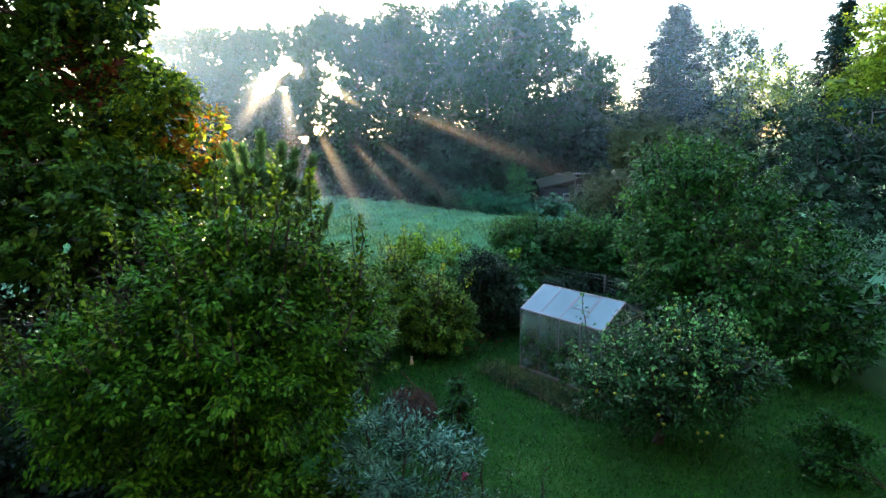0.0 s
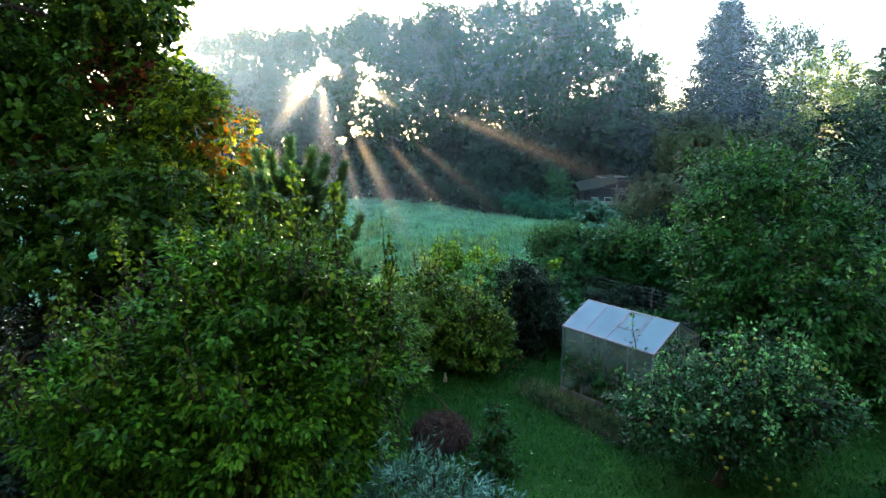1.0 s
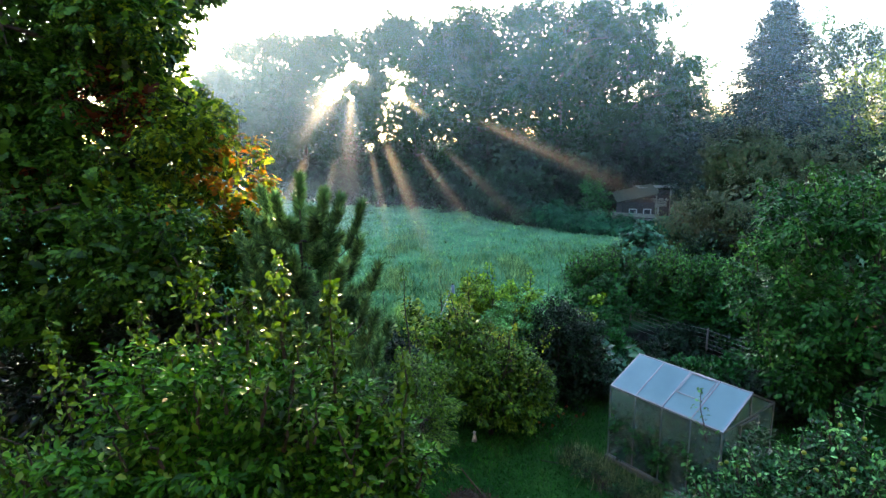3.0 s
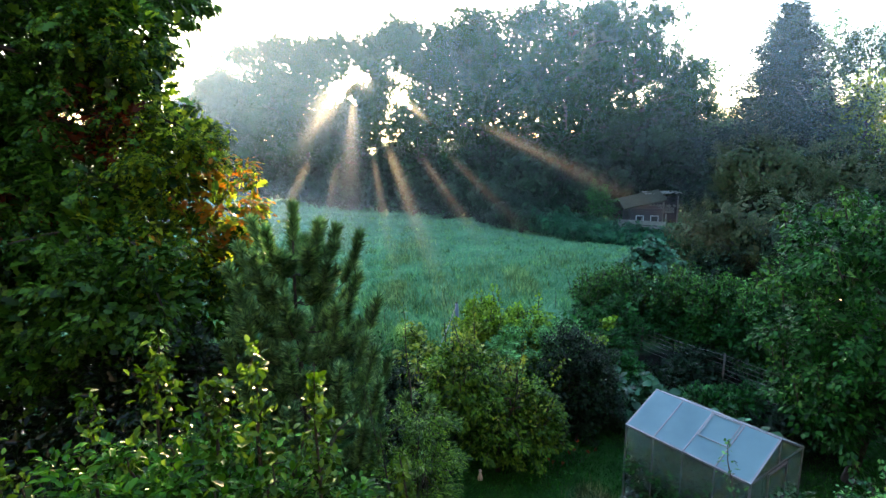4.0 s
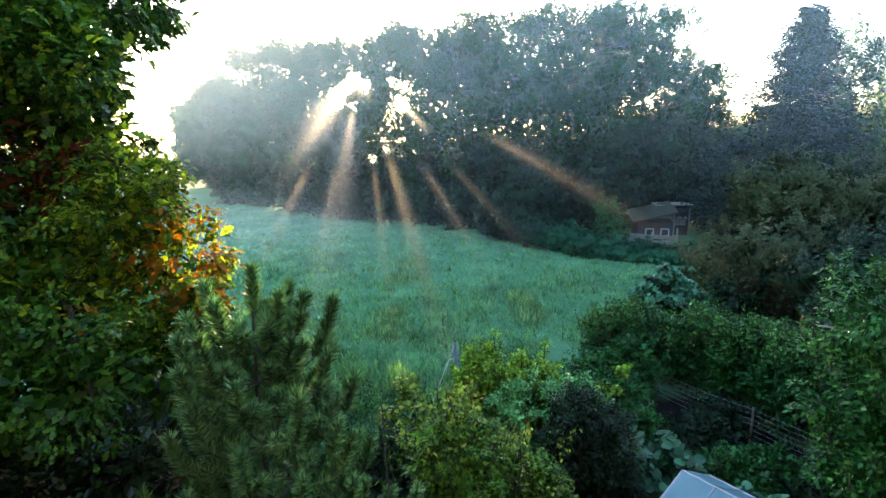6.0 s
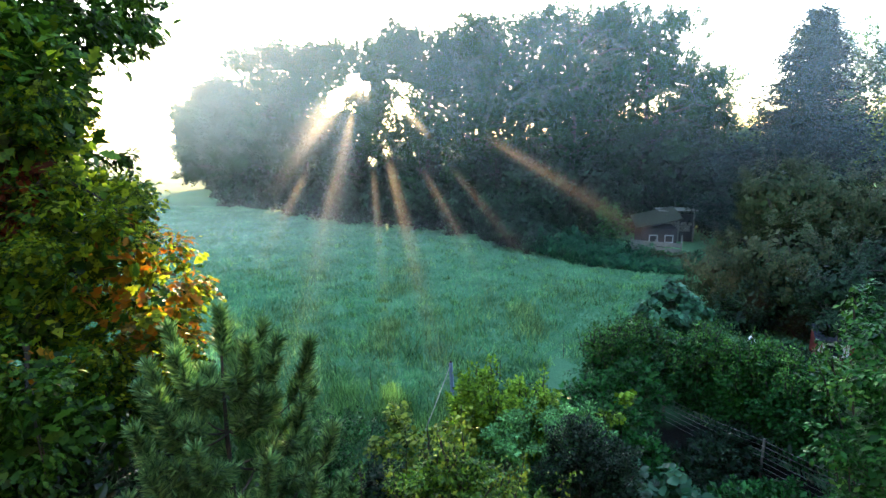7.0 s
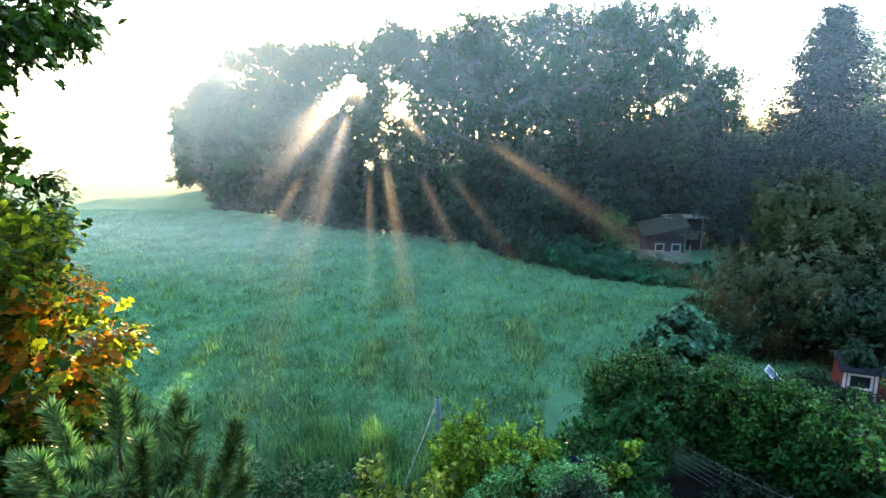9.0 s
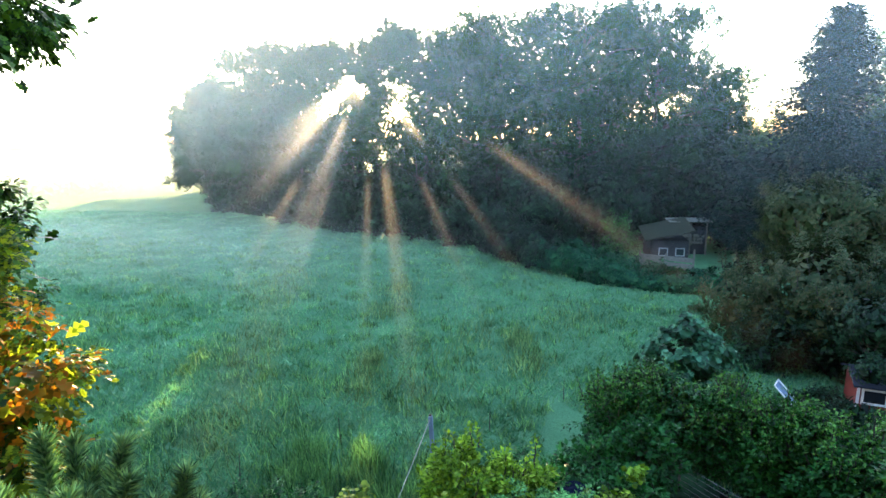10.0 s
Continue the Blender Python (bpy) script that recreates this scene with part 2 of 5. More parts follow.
def in_lobes(lobes, n, shell=0.5):
    """Points in a crown made of ellipsoids (x, y, z, rx, ry, rz), most of them near its outside."""
    lb = np.array(lobes, float)
    w = (lb[:, 3] * lb[:, 4] * lb[:, 5]) ** 0.75
    pick = rng.choice(len(lb), n, p=w / w.sum())
    d = unit(rng.normal(size=(n, 3)))
    r = (shell + (1 - shell) * rng.random(n)) * (0.86 + 0.22 * rng.random(n))
    off = d * r[:, None]
    p = lb[pick, :3] + off * lb[pick, 3:]
    out = unit(off / lb[pick, 3:])
    deep = np.zeros(n, bool)
    for i, l in enumerate(lb):
        inside = (((p - l[:3]) / l[3:]) ** 2).sum(1) < 0.35
        deep |= inside & (pick != i)
    return p[~deep], out[~deep]


def clear_of(p, lines, margin=0.0):
    """Which points lie outside the slots (point, radius) that run along the sun's rays, with a margin for each point's own size."""
    ok = np.ones(len(p), bool)
    s = np.array(SUN)
    for q, r in lines:
        d = p - np.array(q)
        d = d - (d @ s)[:, None] * s
        ok &= np.linalg.norm(d, axis=1) > r * (0.5 + 0.9 * rng.random(len(p))) + margin
    return ok


def ground_z(x, y):
    t = np.clip((np.asarray(y, float) - 17.0) / 5.0, 0, 1)
    return -0.65 + 0.65 * t * t * (3 - 2 * t) + 0.05 * np.sin(0.31 * np.asarray(x) + 0.4) * np.sin(0.23 * np.asarray(y))


def plant(name, label, category, base, lobes, clumps, per, size, shape, mat, spread=0.3, trunk=0.12, stems=1, limbs=8, droop=0.3,
          shell=0.5, bark=None, gaps=(), group="", crown_name="crown", accents=(), shoots=(), flat=0.6, twigs=120, sprouts=0, sprout=0.6, core=0, core_size=0.0, young=None, facing=False):
    """A tree or shrub: stems, limbs and twigs in one mesh, and leaves gathered in clumps round the twig ends.
    accents: (material, centre, radius, share) for leaves of another colour. shoots: (foot, tip, leaves) for upright shoots past the crown."""
    global rng
    x0, y0 = base
    rng = np.random.default_rng([int(1000 * (x0 + 500)), int(1000 * (y0 + 500))])     # each plant keeps its own growth
    z0 = float(ground_z(x0, y0)) - 0.04
    root = thing(name, (x0, y0, z0), label, category, group)
    o = np.array([x0, y0, z0])
    c, out = in_lobes(lobes, int(clumps / 2.2), shell)
    if gaps:
        k = clear_of(c, gaps)
        c, out = c[k], out[k]
    lb = np.array(lobes, float)
    tubes = Tubes()
    top = lb[:, 2].max()
    nodes = []
    mid = lb[:, :3].mean(0)
    for s in range(stems):
        foot = o + (np.array([*rng.normal(0, 0.12 + 0.05 * stems, 2), 0]) if stems > 1 else 0)
        head = np.array([mid[0], mid[1], top]) + np.array([*rng.normal(0, 0.12, 2), 0]) * (1 + 2.5 * (stems > 1)) * lb[:, 3].mean()
        t = np.linspace(0, 1, 9)[:, None]
        p = foot + (head - foot) * t + np.array([*rng.normal(0, 0.06, 2), 0]) * np.sin(t * 5) * lb[:, 3].mean() * 0.6
        r = trunk / (1 if stems == 1 else 1.5) * np.linspace(1, 0.25, 9)
        r[0] *= 1.35
        tubes.add(p, r, 8 if trunk > 0.1 else 5)
        nodes += [(q, rr) for q, rr in zip(p[2:], r[2:])]
    base_nodes = list(nodes)
    for i in range(limbs):
        l = lb[i % len(lb)]
        target = l[:3] + unit(rng.normal(size=(1, 3)))[0] * l[3:] * 0.6
        q = [n for n in base_nodes if n[0][2] < target[2] - 0.1] or base_nodes[:2]
        a, ra = min(q, key=lambda n: np.linalg.norm(n[0] - target) + 0.8 * abs(n[0][2] - (target[2] - 1.2)))
        t = np.linspace(0, 1, 6)[:, None]
        lift = np.array([0, 0, 0.16 * np.linalg.norm(target - a)])
        p = a + (target - a) * t + lift * np.sin(np.pi * t) + rng.normal(0, 0.03, (6, 3)) * np.linalg.norm(target - a) * np.sin(np.pi * t)
        r = np.linspace(min(ra * 0.75, trunk * 0.55), trunk * 0.08, 6)
        tubes.add(p, r, 5)
        nodes += [(u, rr) for u, rr in zip(p[1:], r[1:])]
    if twigs:
        npos = np.array([n[0] for n in nodes])
        for e in c[:: max(1, len(c) // twigs)]:
            i = int(np.argmin(((npos - e) ** 2).sum(1)))
            a = npos[i]
            t = np.linspace(0, 1, 4)[:, None]
            p = a + (e - a) * t + np.array([0, 0, 0.08]) * np.sin(np.pi * t) * np.linalg.norm(e - a)
            tubes.add(p, np.linspace(min(nodes[i][1] * 0.7, 0.035 * (1 + trunk)), 0.006 + 0.02 * trunk, 4), 3)
    # sprays: each twig end carries leaves along its own way outward
    n = len(c)
    cnt = rng.integers(int(per * 1.1), int(per * 3.3) + 1, n)
    idx = np.repeat(np.arange(n), cnt)
    way = unit(out * 0.75 + unit(rng.normal(size=(n, 3))) * 0.55 + np.array([0, 0, 0.4 - 0.5 * droop]))
    reach = spread * 2.4 * (0.55 + 0.8 * rng.random(n))
    u = rng.random(len(idx))
    side = rng.normal(0, 1, (len(idx), 3)) * np.array([1, 1, flat])
    pos = c[idx] + way[idx] * ((u - 0.45) * reach[idx])[:, None] + side * (spread * 0.5 * (1.25 - 0.8 * u))[:, None]
    along = way[idx] * 0.55 + unit(side) * 0.7 + unit(rng.normal(size=(len(idx), 3))) * 0.35 + np.array([0, 0, -droop])
    if sprouts:
        q, o2 = in_lobes(lobes, sprouts * 6, 0.9)
        k = o2[:, 2] > 0.15
        more = [(a - np.array([0, 0, 0.1]), a + sprout * (0.5 + 0.8 * rng.random()) * np.array([0.4 * b[0] + rng.normal(0, 0.15), 0.4 * b[1] + rng.normal(0, 0.15), 0.9]), int(34 * sprout / 0.6)) for a, b in zip(q[k][:sprouts], o2[k][:sprouts])]
        shoots = list(shoots) + more
    crown_count = len(pos)
    hub = c[idx]
    for foot, tip, m in shoots:
        foot, tip = np.array(foot, float), np.array(tip, float)
        t = np.linspace(0, 1, 7)[:, None]
        p = foot + (tip - foot) * t + rng.normal(0, 0.03, (7, 3)) * t
        tubes.add(p, np.linspace(0.018, 0.004, 7), 4)
        u = rng.random(m)
        q = foot + (tip - foot) * u[:, None] + rng.normal(0, 0.075, (m, 3)) * (1.25 - u)[:, None] * (1 + 4 * size)
        pos, hub = np.concatenate([pos, q]), np.concatenate([hub, foot + (tip - foot) * u[:, None]])
        along = np.concatenate([along, unit(rng.normal(size=(m, 3))) + np.array([0, 0, 0.1 - droop])])
    sizes = size * (0.65 + 0.6 * rng.random(len(pos)))
    fresh = np.arange(len(pos)) >= crown_count
    if core:
        # the dense, larger leaves in the crown's shaded inside
        q, o2 = in_lobes([(*l[:3], *(l[3:] * 0.84)) for l in lb], core, 0.35)
        pos, along, hub = np.concatenate([pos, q]), np.concatenate([along, o2 + rng.normal(0, 0.6, q.shape)]), np.concatenate([hub, q - o2 * 0.1])
        sizes = np.concatenate([sizes, core_size * (0.7 + 0.6 * rng.random(len(q)))])
        fresh = np.concatenate([fresh, np.zeros(len(q), bool)])
    if gaps:
        k = clear_of(pos, [(g, r * 0.8) for g, r in gaps], sizes * 0.45)
        pos, along, sizes, fresh, hub = pos[k], along[k], sizes[k], fresh[k], hub[k]
    k = pos[:, 2] > ground_z(pos[:, 0], pos[:, 1]) + size * 0.4
    pos, along, sizes, fresh, hub = pos[k], along[k], sizes[k], fresh[k], hub[k]
    normal = unit(rng.normal(size=(len(pos), 3))) * 0.5 + unit(pos - hub) * 0.75 + np.array([0, 0, 0.75])
    if facing:
        # blades turned outward, so that each bough of the crown shades as one form
        far = np.stack([(((pos - l[:3]) / l[3:]) ** 2).sum(1) for l in lb], -1)
        l = lb[far.argmin(1)]
        outward = unit((pos - l[:, :3]) / l[:, 3:])
        normal = outward + np.array([0, 0, 0.35]) + rng.normal(0, 0.28, pos.shape)
        along = np.cross(outward, rng.normal(size=pos.shape)) + np.array([0, 0, -0.25])
    tubes.v = [v - o for v in tubes.v]
    tubes.make("trunk" if trunk > 0.07 else "stem", bark or BARK, root)
    left = np.ones(len(pos), bool)
    if young and fresh.any():
        left &= ~fresh
        v, f = blades(shape, pos[fresh] - o, along[fresh], normal[fresh], sizes[fresh])
        mesh_object("young_growth", v, f, young, root, "lighter leaves on upright shoots")
    for mat2, centre, radius, share, name2, label2 in accents:
        near = (np.linalg.norm(pos - np.array(centre), axis=1) < radius * (0.7 + 0.5 * rng.random(len(pos)))) & (rng.random(len(pos)) < share) & left
        left &= ~near
        if near.sum() > 3:
            v, f = blades(shape, pos[near] - o, along[near], normal[near], sizes[near])
            mesh_object(name2, v, f, mat2, root, label2)
    v, f = blades(shape, pos[left] - o, along[left], normal[left], sizes[left])
    mesh_object(crown_name, v, f, mat, root)
    return root


# ---- ground: one sheet, lawn, darkened bed and meadow ----
def ground_mat():
    m, nt, bsdf, out = material("turf")
    co = nt.nodes.new("ShaderNodeTexCoord")
    sep = nt.nodes.new("ShaderNodeSeparateXYZ")
    nt.links.new(co.outputs["Object"], sep.inputs[0])
    wide, mid, fine = noise_tex(nt, 0.12, 4.0), noise_tex(nt, 1.1, 5.0), noise_tex(nt, 14.0, 4.0)
    lawn = ramp(nt, mid, [(0.3, (0.010, 0.058, 0.011)), (0.55, (0.018, 0.088, 0.015)), (0.8, (0.042, 0.125, 0.024))])
    meadow = ramp(nt, wide, [(0.3, (0.066, 0.2, 0.1)), (0.5, (0.088, 0.25, 0.12)), (0.72, (0.105, 0.27, 0.13))])
    meadow = mixed(nt, 0.5, meadow, ramp(nt, mid, [(0.3, (0.04, 0.14, 0.068)), (0.7, (0.10, 0.25, 0.115))]))
    r = nt.nodes.new("ShaderNodeMapRange")
    r.inputs["From Min"].default_value, r.inputs["From Max"].default_value = 17.0, 20.5
    nt.links.new(sep.outputs["Y"], r.inputs["Value"])
    c = mixed(nt, r.outputs[0], lawn, meadow)
    # bed soil by the fence, near black and widened to paint in its shade
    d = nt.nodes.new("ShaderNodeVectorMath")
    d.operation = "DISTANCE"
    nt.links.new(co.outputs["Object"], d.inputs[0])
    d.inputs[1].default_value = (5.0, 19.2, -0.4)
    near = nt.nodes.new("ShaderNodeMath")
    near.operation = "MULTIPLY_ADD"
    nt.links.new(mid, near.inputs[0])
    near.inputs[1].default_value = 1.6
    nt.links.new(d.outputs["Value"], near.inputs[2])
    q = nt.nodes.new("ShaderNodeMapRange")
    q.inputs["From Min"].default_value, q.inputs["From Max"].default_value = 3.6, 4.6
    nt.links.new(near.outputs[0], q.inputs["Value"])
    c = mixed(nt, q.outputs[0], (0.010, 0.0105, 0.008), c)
    c = mixed(nt, 0.45, c, ramp(nt, fine, [(0.3, (0.3, 0.34, 0.28)), (0.75, (1, 1, 1))]), "MULTIPLY")
    nt.links.new(c, bsdf.inputs["Base Color"])
    bsdf.inputs["Roughness"].default_value = 0.85
    bsdf.inputs["Specular IOR Level"].default_value = 0.08
    bump(nt, fine, bsdf, 0.9, 0.06)
    return m


def axis(near, step, far):
    a = list(np.arange(near[0], near[1] + 1e-6, step))
    lo, hi, d = [], [], step
    while a[-1] + sum(hi) < far:
        d *= 1.35
        hi.append(d)
    return np.array([a[0] - s for s in np.cumsum(hi)][::-1] + a + [a[-1] + s for s in np.cumsum(hi)])


gx, gy = axis((-50, 30), 0.8, 2500), axis((-8, 80), 0.8, 2500)
X, Y = np.meshgrid(gx, gy, indexing="ij")
rough_z = np.array([[noise.noise((x * 0.35, y * 0.35, 0)) if abs(x) < 70 and -20 < y < 110 else 0 for y in gy] for x in gx])
Z = ground_z(X, Y) + 0.05 * rough_z * (Y > 20)
ni, nj = X.shape
I, J = np.meshgrid(np.arange(ni - 1), np.arange(nj - 1), indexing="ij")
quads = np.stack([I * nj + J, (I + 1) * nj + J, (I + 1) * nj + J + 1, I * nj + J + 1], -1).reshape(-1, 4)
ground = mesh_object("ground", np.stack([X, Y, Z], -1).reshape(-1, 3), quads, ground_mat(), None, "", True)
tagged(ground, "dewy green lawn running into a misty meadow", "ground", kind="structure")



# unseen walls, added to keep skylight off the near garden
def sky_block_walls():
    plaster = solid_mat("sky_block_plaster", (0.10, 0.09, 0.08), (0.16, 0.145, 0.13), 3.0, 0.9, 0, 0.3, 0.01)
    for name, lo, hi, label in (("wall_south", (-16, -3.4, -0.9), (14.5, -3.0, 20.0), "plain plastered wall, unseen, added to block skylight from behind"),
                                ("wall_west", (-16.4, -3.4, -0.9), (-16.0, 13.0, 19.0), "plain plastered side wall, unseen, added to block skylight"),
                                ("wall_east", (14.5, -3.4, -0.9), (14.9, 15.0, 19.0), "plain plastered side wall, unseen, added to block skylight")):
        bm = bmesh.new()
        box(bm, lo, hi)
        tagged(part(name, bm, plaster), label, "wall", kind="structure")


sky_block_walls()


# ---- greenhouse ----
ALU = solid_mat("aluminium", (0.22, 0.24, 0.25), (0.34, 0.36, 0.37), 12.0, 0.5, 0.6, 0.1, 0.002)
STONE = solid_mat("concrete_kerb", (0.10, 0.11, 0.09), (0.20, 0.20, 0.17), 8.0, 0.9, 0, 0.5, 0.01)
SOIL = solid_mat("soil", (0.018, 0.013, 0.010), (0.05, 0.037, 0.028), 7.0, 0.95, 0, 1.0, 0.04)
WHITE = solid_mat("white_paint", (0.70, 0.71, 0.72), (0.80, 0.80, 0.80), 9.0, 0.5, 0, 0.1, 0.003)
OLD_WHITE = solid_mat("weathered_paint", (0.20, 0.21, 0.22), (0.34, 0.35, 0.36), 9.0, 0.6, 0, 0.2, 0.003)
RED = solid_mat("red_paint", (0.13, 0.014, 0.012), (0.20, 0.022, 0.018), 5.0, 0.5, 0, 0.1, 0.003)
WOOD = solid_mat("grey_boards", (0.085, 0.09, 0.075), (0.18, 0.185, 0.16), 6.0, 0.85, 0, 0.5, 0.01)
FELT = solid_mat("roof_felt", (0.010, 0.016, 0.035), (0.024, 0.034, 0.06), 8.0, 0.95, 0, 0.4, 0.01)
DARK_WOOD = solid_mat("dark_boards", (0.010, 0.011, 0.013), (0.026, 0.027, 0.030), 6.0, 0.85, 0, 0.5, 0.01)
GALV = solid_mat("galvanised_wire", (0.20, 0.20, 0.19), (0.34, 0.34, 0.33), 20.0, 0.5, 0.6, 0)
BLUE = solid_mat("blue_grey_paint", (0.10, 0.16, 0.27), (0.17, 0.25, 0.36), 7.0, 0.6, 0, 0.3, 0.004)


def pane_mat():
    """Twin-wall polycarbonate: milky, ribbed, half clear."""
    m, nt, bsdf, out = material("twin_wall_sheet")
    co = nt.nodes.new("ShaderNodeTexCoord")
    n = noise_tex(nt, 2.2, 5.0)
    c = ramp(nt, n, [(0.3, (0.24, 0.44, 0.36)), (0.7, (0.38, 0.58, 0.49))])
    nt.links.new(c, bsdf.inputs["Base Color"])
    bsdf.inputs["Roughness"].default_value = 0.22
    tr = nt.nodes.new("ShaderNodeBsdfTransparent")
    tr.inputs[0].default_value = (0.80, 0.88, 0.84, 1)
    tl = nt.nodes.new("ShaderNodeBsdfTranslucent")
    tl.inputs[0].default_value = (0.45, 0.6, 0.55, 1)
    m1, m2 = nt.nodes.new("ShaderNodeMixShader"), nt.nodes.new("ShaderNodeMixShader")
    m1.inputs[0].default_value = 0.4
    nt.links.new(bsdf.outputs[0], m1.inputs[1])
    nt.links.new(tl.outputs[0], m1.inputs[2])
    r = nt.nodes.new("ShaderNodeMapRange")
    r.inputs["To Min"].default_value, r.inputs["To Max"].default_value = 0.6, 0.8
    nt.links.new(n, r.inputs["Value"])
    nt.links.new(r.outputs[0], m2.inputs[0])
    nt.links.new(m1.outputs[0], m2.inputs[1])
    nt.links.new(tr.outputs[0], m2.inputs[2])
    nt.links.new(m2.outputs[0], out.inputs[0])
    return m


def roof_mat():
    m, nt, bsdf, out = material("roof_sheet")
    n = noise_tex(nt, 1.6, 6.0)
    c = ramp(nt, n, [(0.3, (0.10, 0.24, 0.28)), (0.7, (0.17, 0.35, 0.40))])
    nt.links.new(c, bsdf.inputs["Base Color"])
    bsdf.inputs["Roughness"].default_value = 0.3
    tl = nt.nodes.new("ShaderNodeBsdfTranslucent")
    tl.inputs[0].default_value = (0.22, 0.43, 0.48, 1)
    m1 = nt.nodes.new("ShaderNodeMixShader")
    m1.inputs[0].default_value = 0.35
    nt.links.new(bsdf.outputs[0], m1.inputs[1])
    nt.links.new(tl.outputs[0], m1.inputs[2])
    nt.links.new(m1.outputs[0], out.inputs[0])
    return m


PANE, ROOF = pane_mat(), roof_mat()
GL, GW, GE, GR = 2.5, 1.98, 1.66, 2.15       # length, width, eaves and ridge over the kerb's top


def greenhouse():
    # x along the eaves, y into the house, z up from the kerb's top
    root = thing("greenhouse", (1.908, 14.696, -0.54), "small aluminium greenhouse with milky twin-wall sheets on a kerb", "greenhouse")
    root.rotation_euler = (0, 0, math.atan2(-1.783, 1.753))
    bm = bmesh.new()
    for lo, hi in (((-0.05, -0.05), (GL + 0.05, 0.03)), ((-0.05, GW - 0.03), (GL + 0.05, GW + 0.05)), ((-0.05, 0.03), (0.03, GW - 0.03)), ((GL - 0.03, 0.03), (GL + 0.05, GW - 0.03))):
        box(bm, (*lo, -0.16), (*hi, 0.0), None, 0.01)
    part("kerb", bm, STONE, root, "mossy concrete kerb")
    w = 0.035
    for x in (0, GL):
        for y in (0, GW):
            bm = bmesh.new()
            box(bm, (x - w / 2, y - w / 2, 0), (x + w / 2, y + w / 2, GE))
            part("corner_post", bm, ALU, root)
        for a, b in (((x, 0, GE), (x, GW / 2, GR)), ((x, GW, GE), (x, GW / 2, GR)), ((x, 0, GE), (x, GW, GE)), ((x, GW / 2, GE), (x, GW / 2, GR))):
            bm = bmesh.new()
            beam(bm, a, b, w)
            part("gable_bar", bm, ALU, root)
    for y, z in ((0, GE), (GW, GE), (GW / 2, GR), (0, 0.02), (GW, 0.02)):
        bm = bmesh.new()
        beam(bm, (-0.02, y, z), (GL + 0.02, y, z), w * 1.1)
        part("rail", bm, ALU, root)
    step = GL / 4
    for i in range(1, 4):
        for y0, s in ((0, 1), (GW, -1)):
            bm = bmesh.new()
            beam(bm, (i * step, y0, GE + 0.015), (i * step, GW / 2, GR + 0.015), 0.022)
            part("rafter", bm, ALU, root)
            bm = bmesh.new()
            box(bm, (i * step - 0.012, y0 - 0.012, 0.03), (i * step + 0.012, y0 + 0.012, GE - 0.02))
            part("stud", bm, ALU, root)
    for i in range(4):
        for y0, s in ((0, 1), (GW, -1)):
            bm = bmesh.new()
            a, b = i * step + 0.016, (i + 1) * step - 0.016
            vs = [bm.verts.new(p) for p in ((a, y0 + s * 0.02, GE + 0.016), (b, y0 + s * 0.02, GE + 0.016), (b, GW / 2 - s * 0.01, GR + 0.006), (a, GW / 2 - s * 0.01, GR + 0.006))]
            f = bm.faces.new(vs)
            r = bmesh.ops.extrude_face_region(bm, geom=[f])
            bmesh.ops.translate(bm, vec=(0, 0, 0.008), verts=[v for v in r["geom"] if isinstance(v, bmesh.types.BMVert)])
            part("roof_pane", bm, ROOF, root)
            bm = bmesh.new()
            box(bm, (a, y0 - 0.004, 0.04), (b, y0 + 0.004, GE - 0.02))
            part("wall_pane", bm, PANE, root)
    # roof vent, closed, in the third bay
    vent = 2 * step
    bm = bmesh.new()
    for t in (0.42, 0.95):
        beam(bm, (vent + 0.03, GW / 2 * t, GE + (GR - GE) * t + 0.035), (vent + step - 0.03, GW / 2 * t, GE + (GR - GE) * t + 0.035), 0.02, 0.012)
    for x in (vent + 0.045, vent + step - 0.045):
        beam(bm, (x, GW / 2 * 0.42, GE + (GR - GE) * 0.42 + 0.035), (x, GW / 2 * 0.95, GE + (GR - GE) * 0.95 + 0.035), 0.016, 0.012)
    part("vent_frame", bm, ALU, root, "closed roof vent frame")
    for x in (0, GL):
        bm = bmesh.new()
        vs = [bm.verts.new(p) for p in ((x, 0.02, 0.04), (x, GW - 0.02, 0.04), (x, GW - 0.02, GE - 0.02), (x, 0.02, GE - 0.02))]
        f = bm.faces.new(vs)
        r = bmesh.ops.extrude_face_region(bm, geom=[f])
        bmesh.ops.translate(bm, vec=(0.006, 0, 0), verts=[v for v in r["geom"] if isinstance(v, bmesh.types.BMVert)])
        part("gable_pane", bm, PANE, root)
        bm = bmesh.new()
        vs = [bm.verts.new(p) for p in ((x, 0.05, GE + 0.02), (x, GW - 0.05, GE + 0.02), (x, GW / 2, GR - 0.03))]
        f = bm.faces.new(vs)
        r = bmesh.ops.extrude_face_region(bm, geom=[f])
        bmesh.ops.translate(bm, vec=(0.006, 0, 0), verts=[v for v in r["geom"] if isinstance(v, bmesh.types.BMVert)])
        part("gable_top_pane", bm, PANE, root)
    bm = bmesh.new()
    for a, b in (((GL + 0.02, 0.62, 0.04), (GL + 0.02, 0.62, 1.62)), ((GL + 0.02, 1.3, 0.04), (GL + 0.02, 1.3, 1.62)), ((GL + 0.02, 0.62, 1.6), (GL + 0.02, 1.3, 1.6)), ((GL + 0.02, 0.62, 0.8), (GL + 0.02, 1.3, 0.8))):
        beam(bm, a, b, 0.03)
    part("door_frame", bm, ALU, root)
    return root


greenhouse()


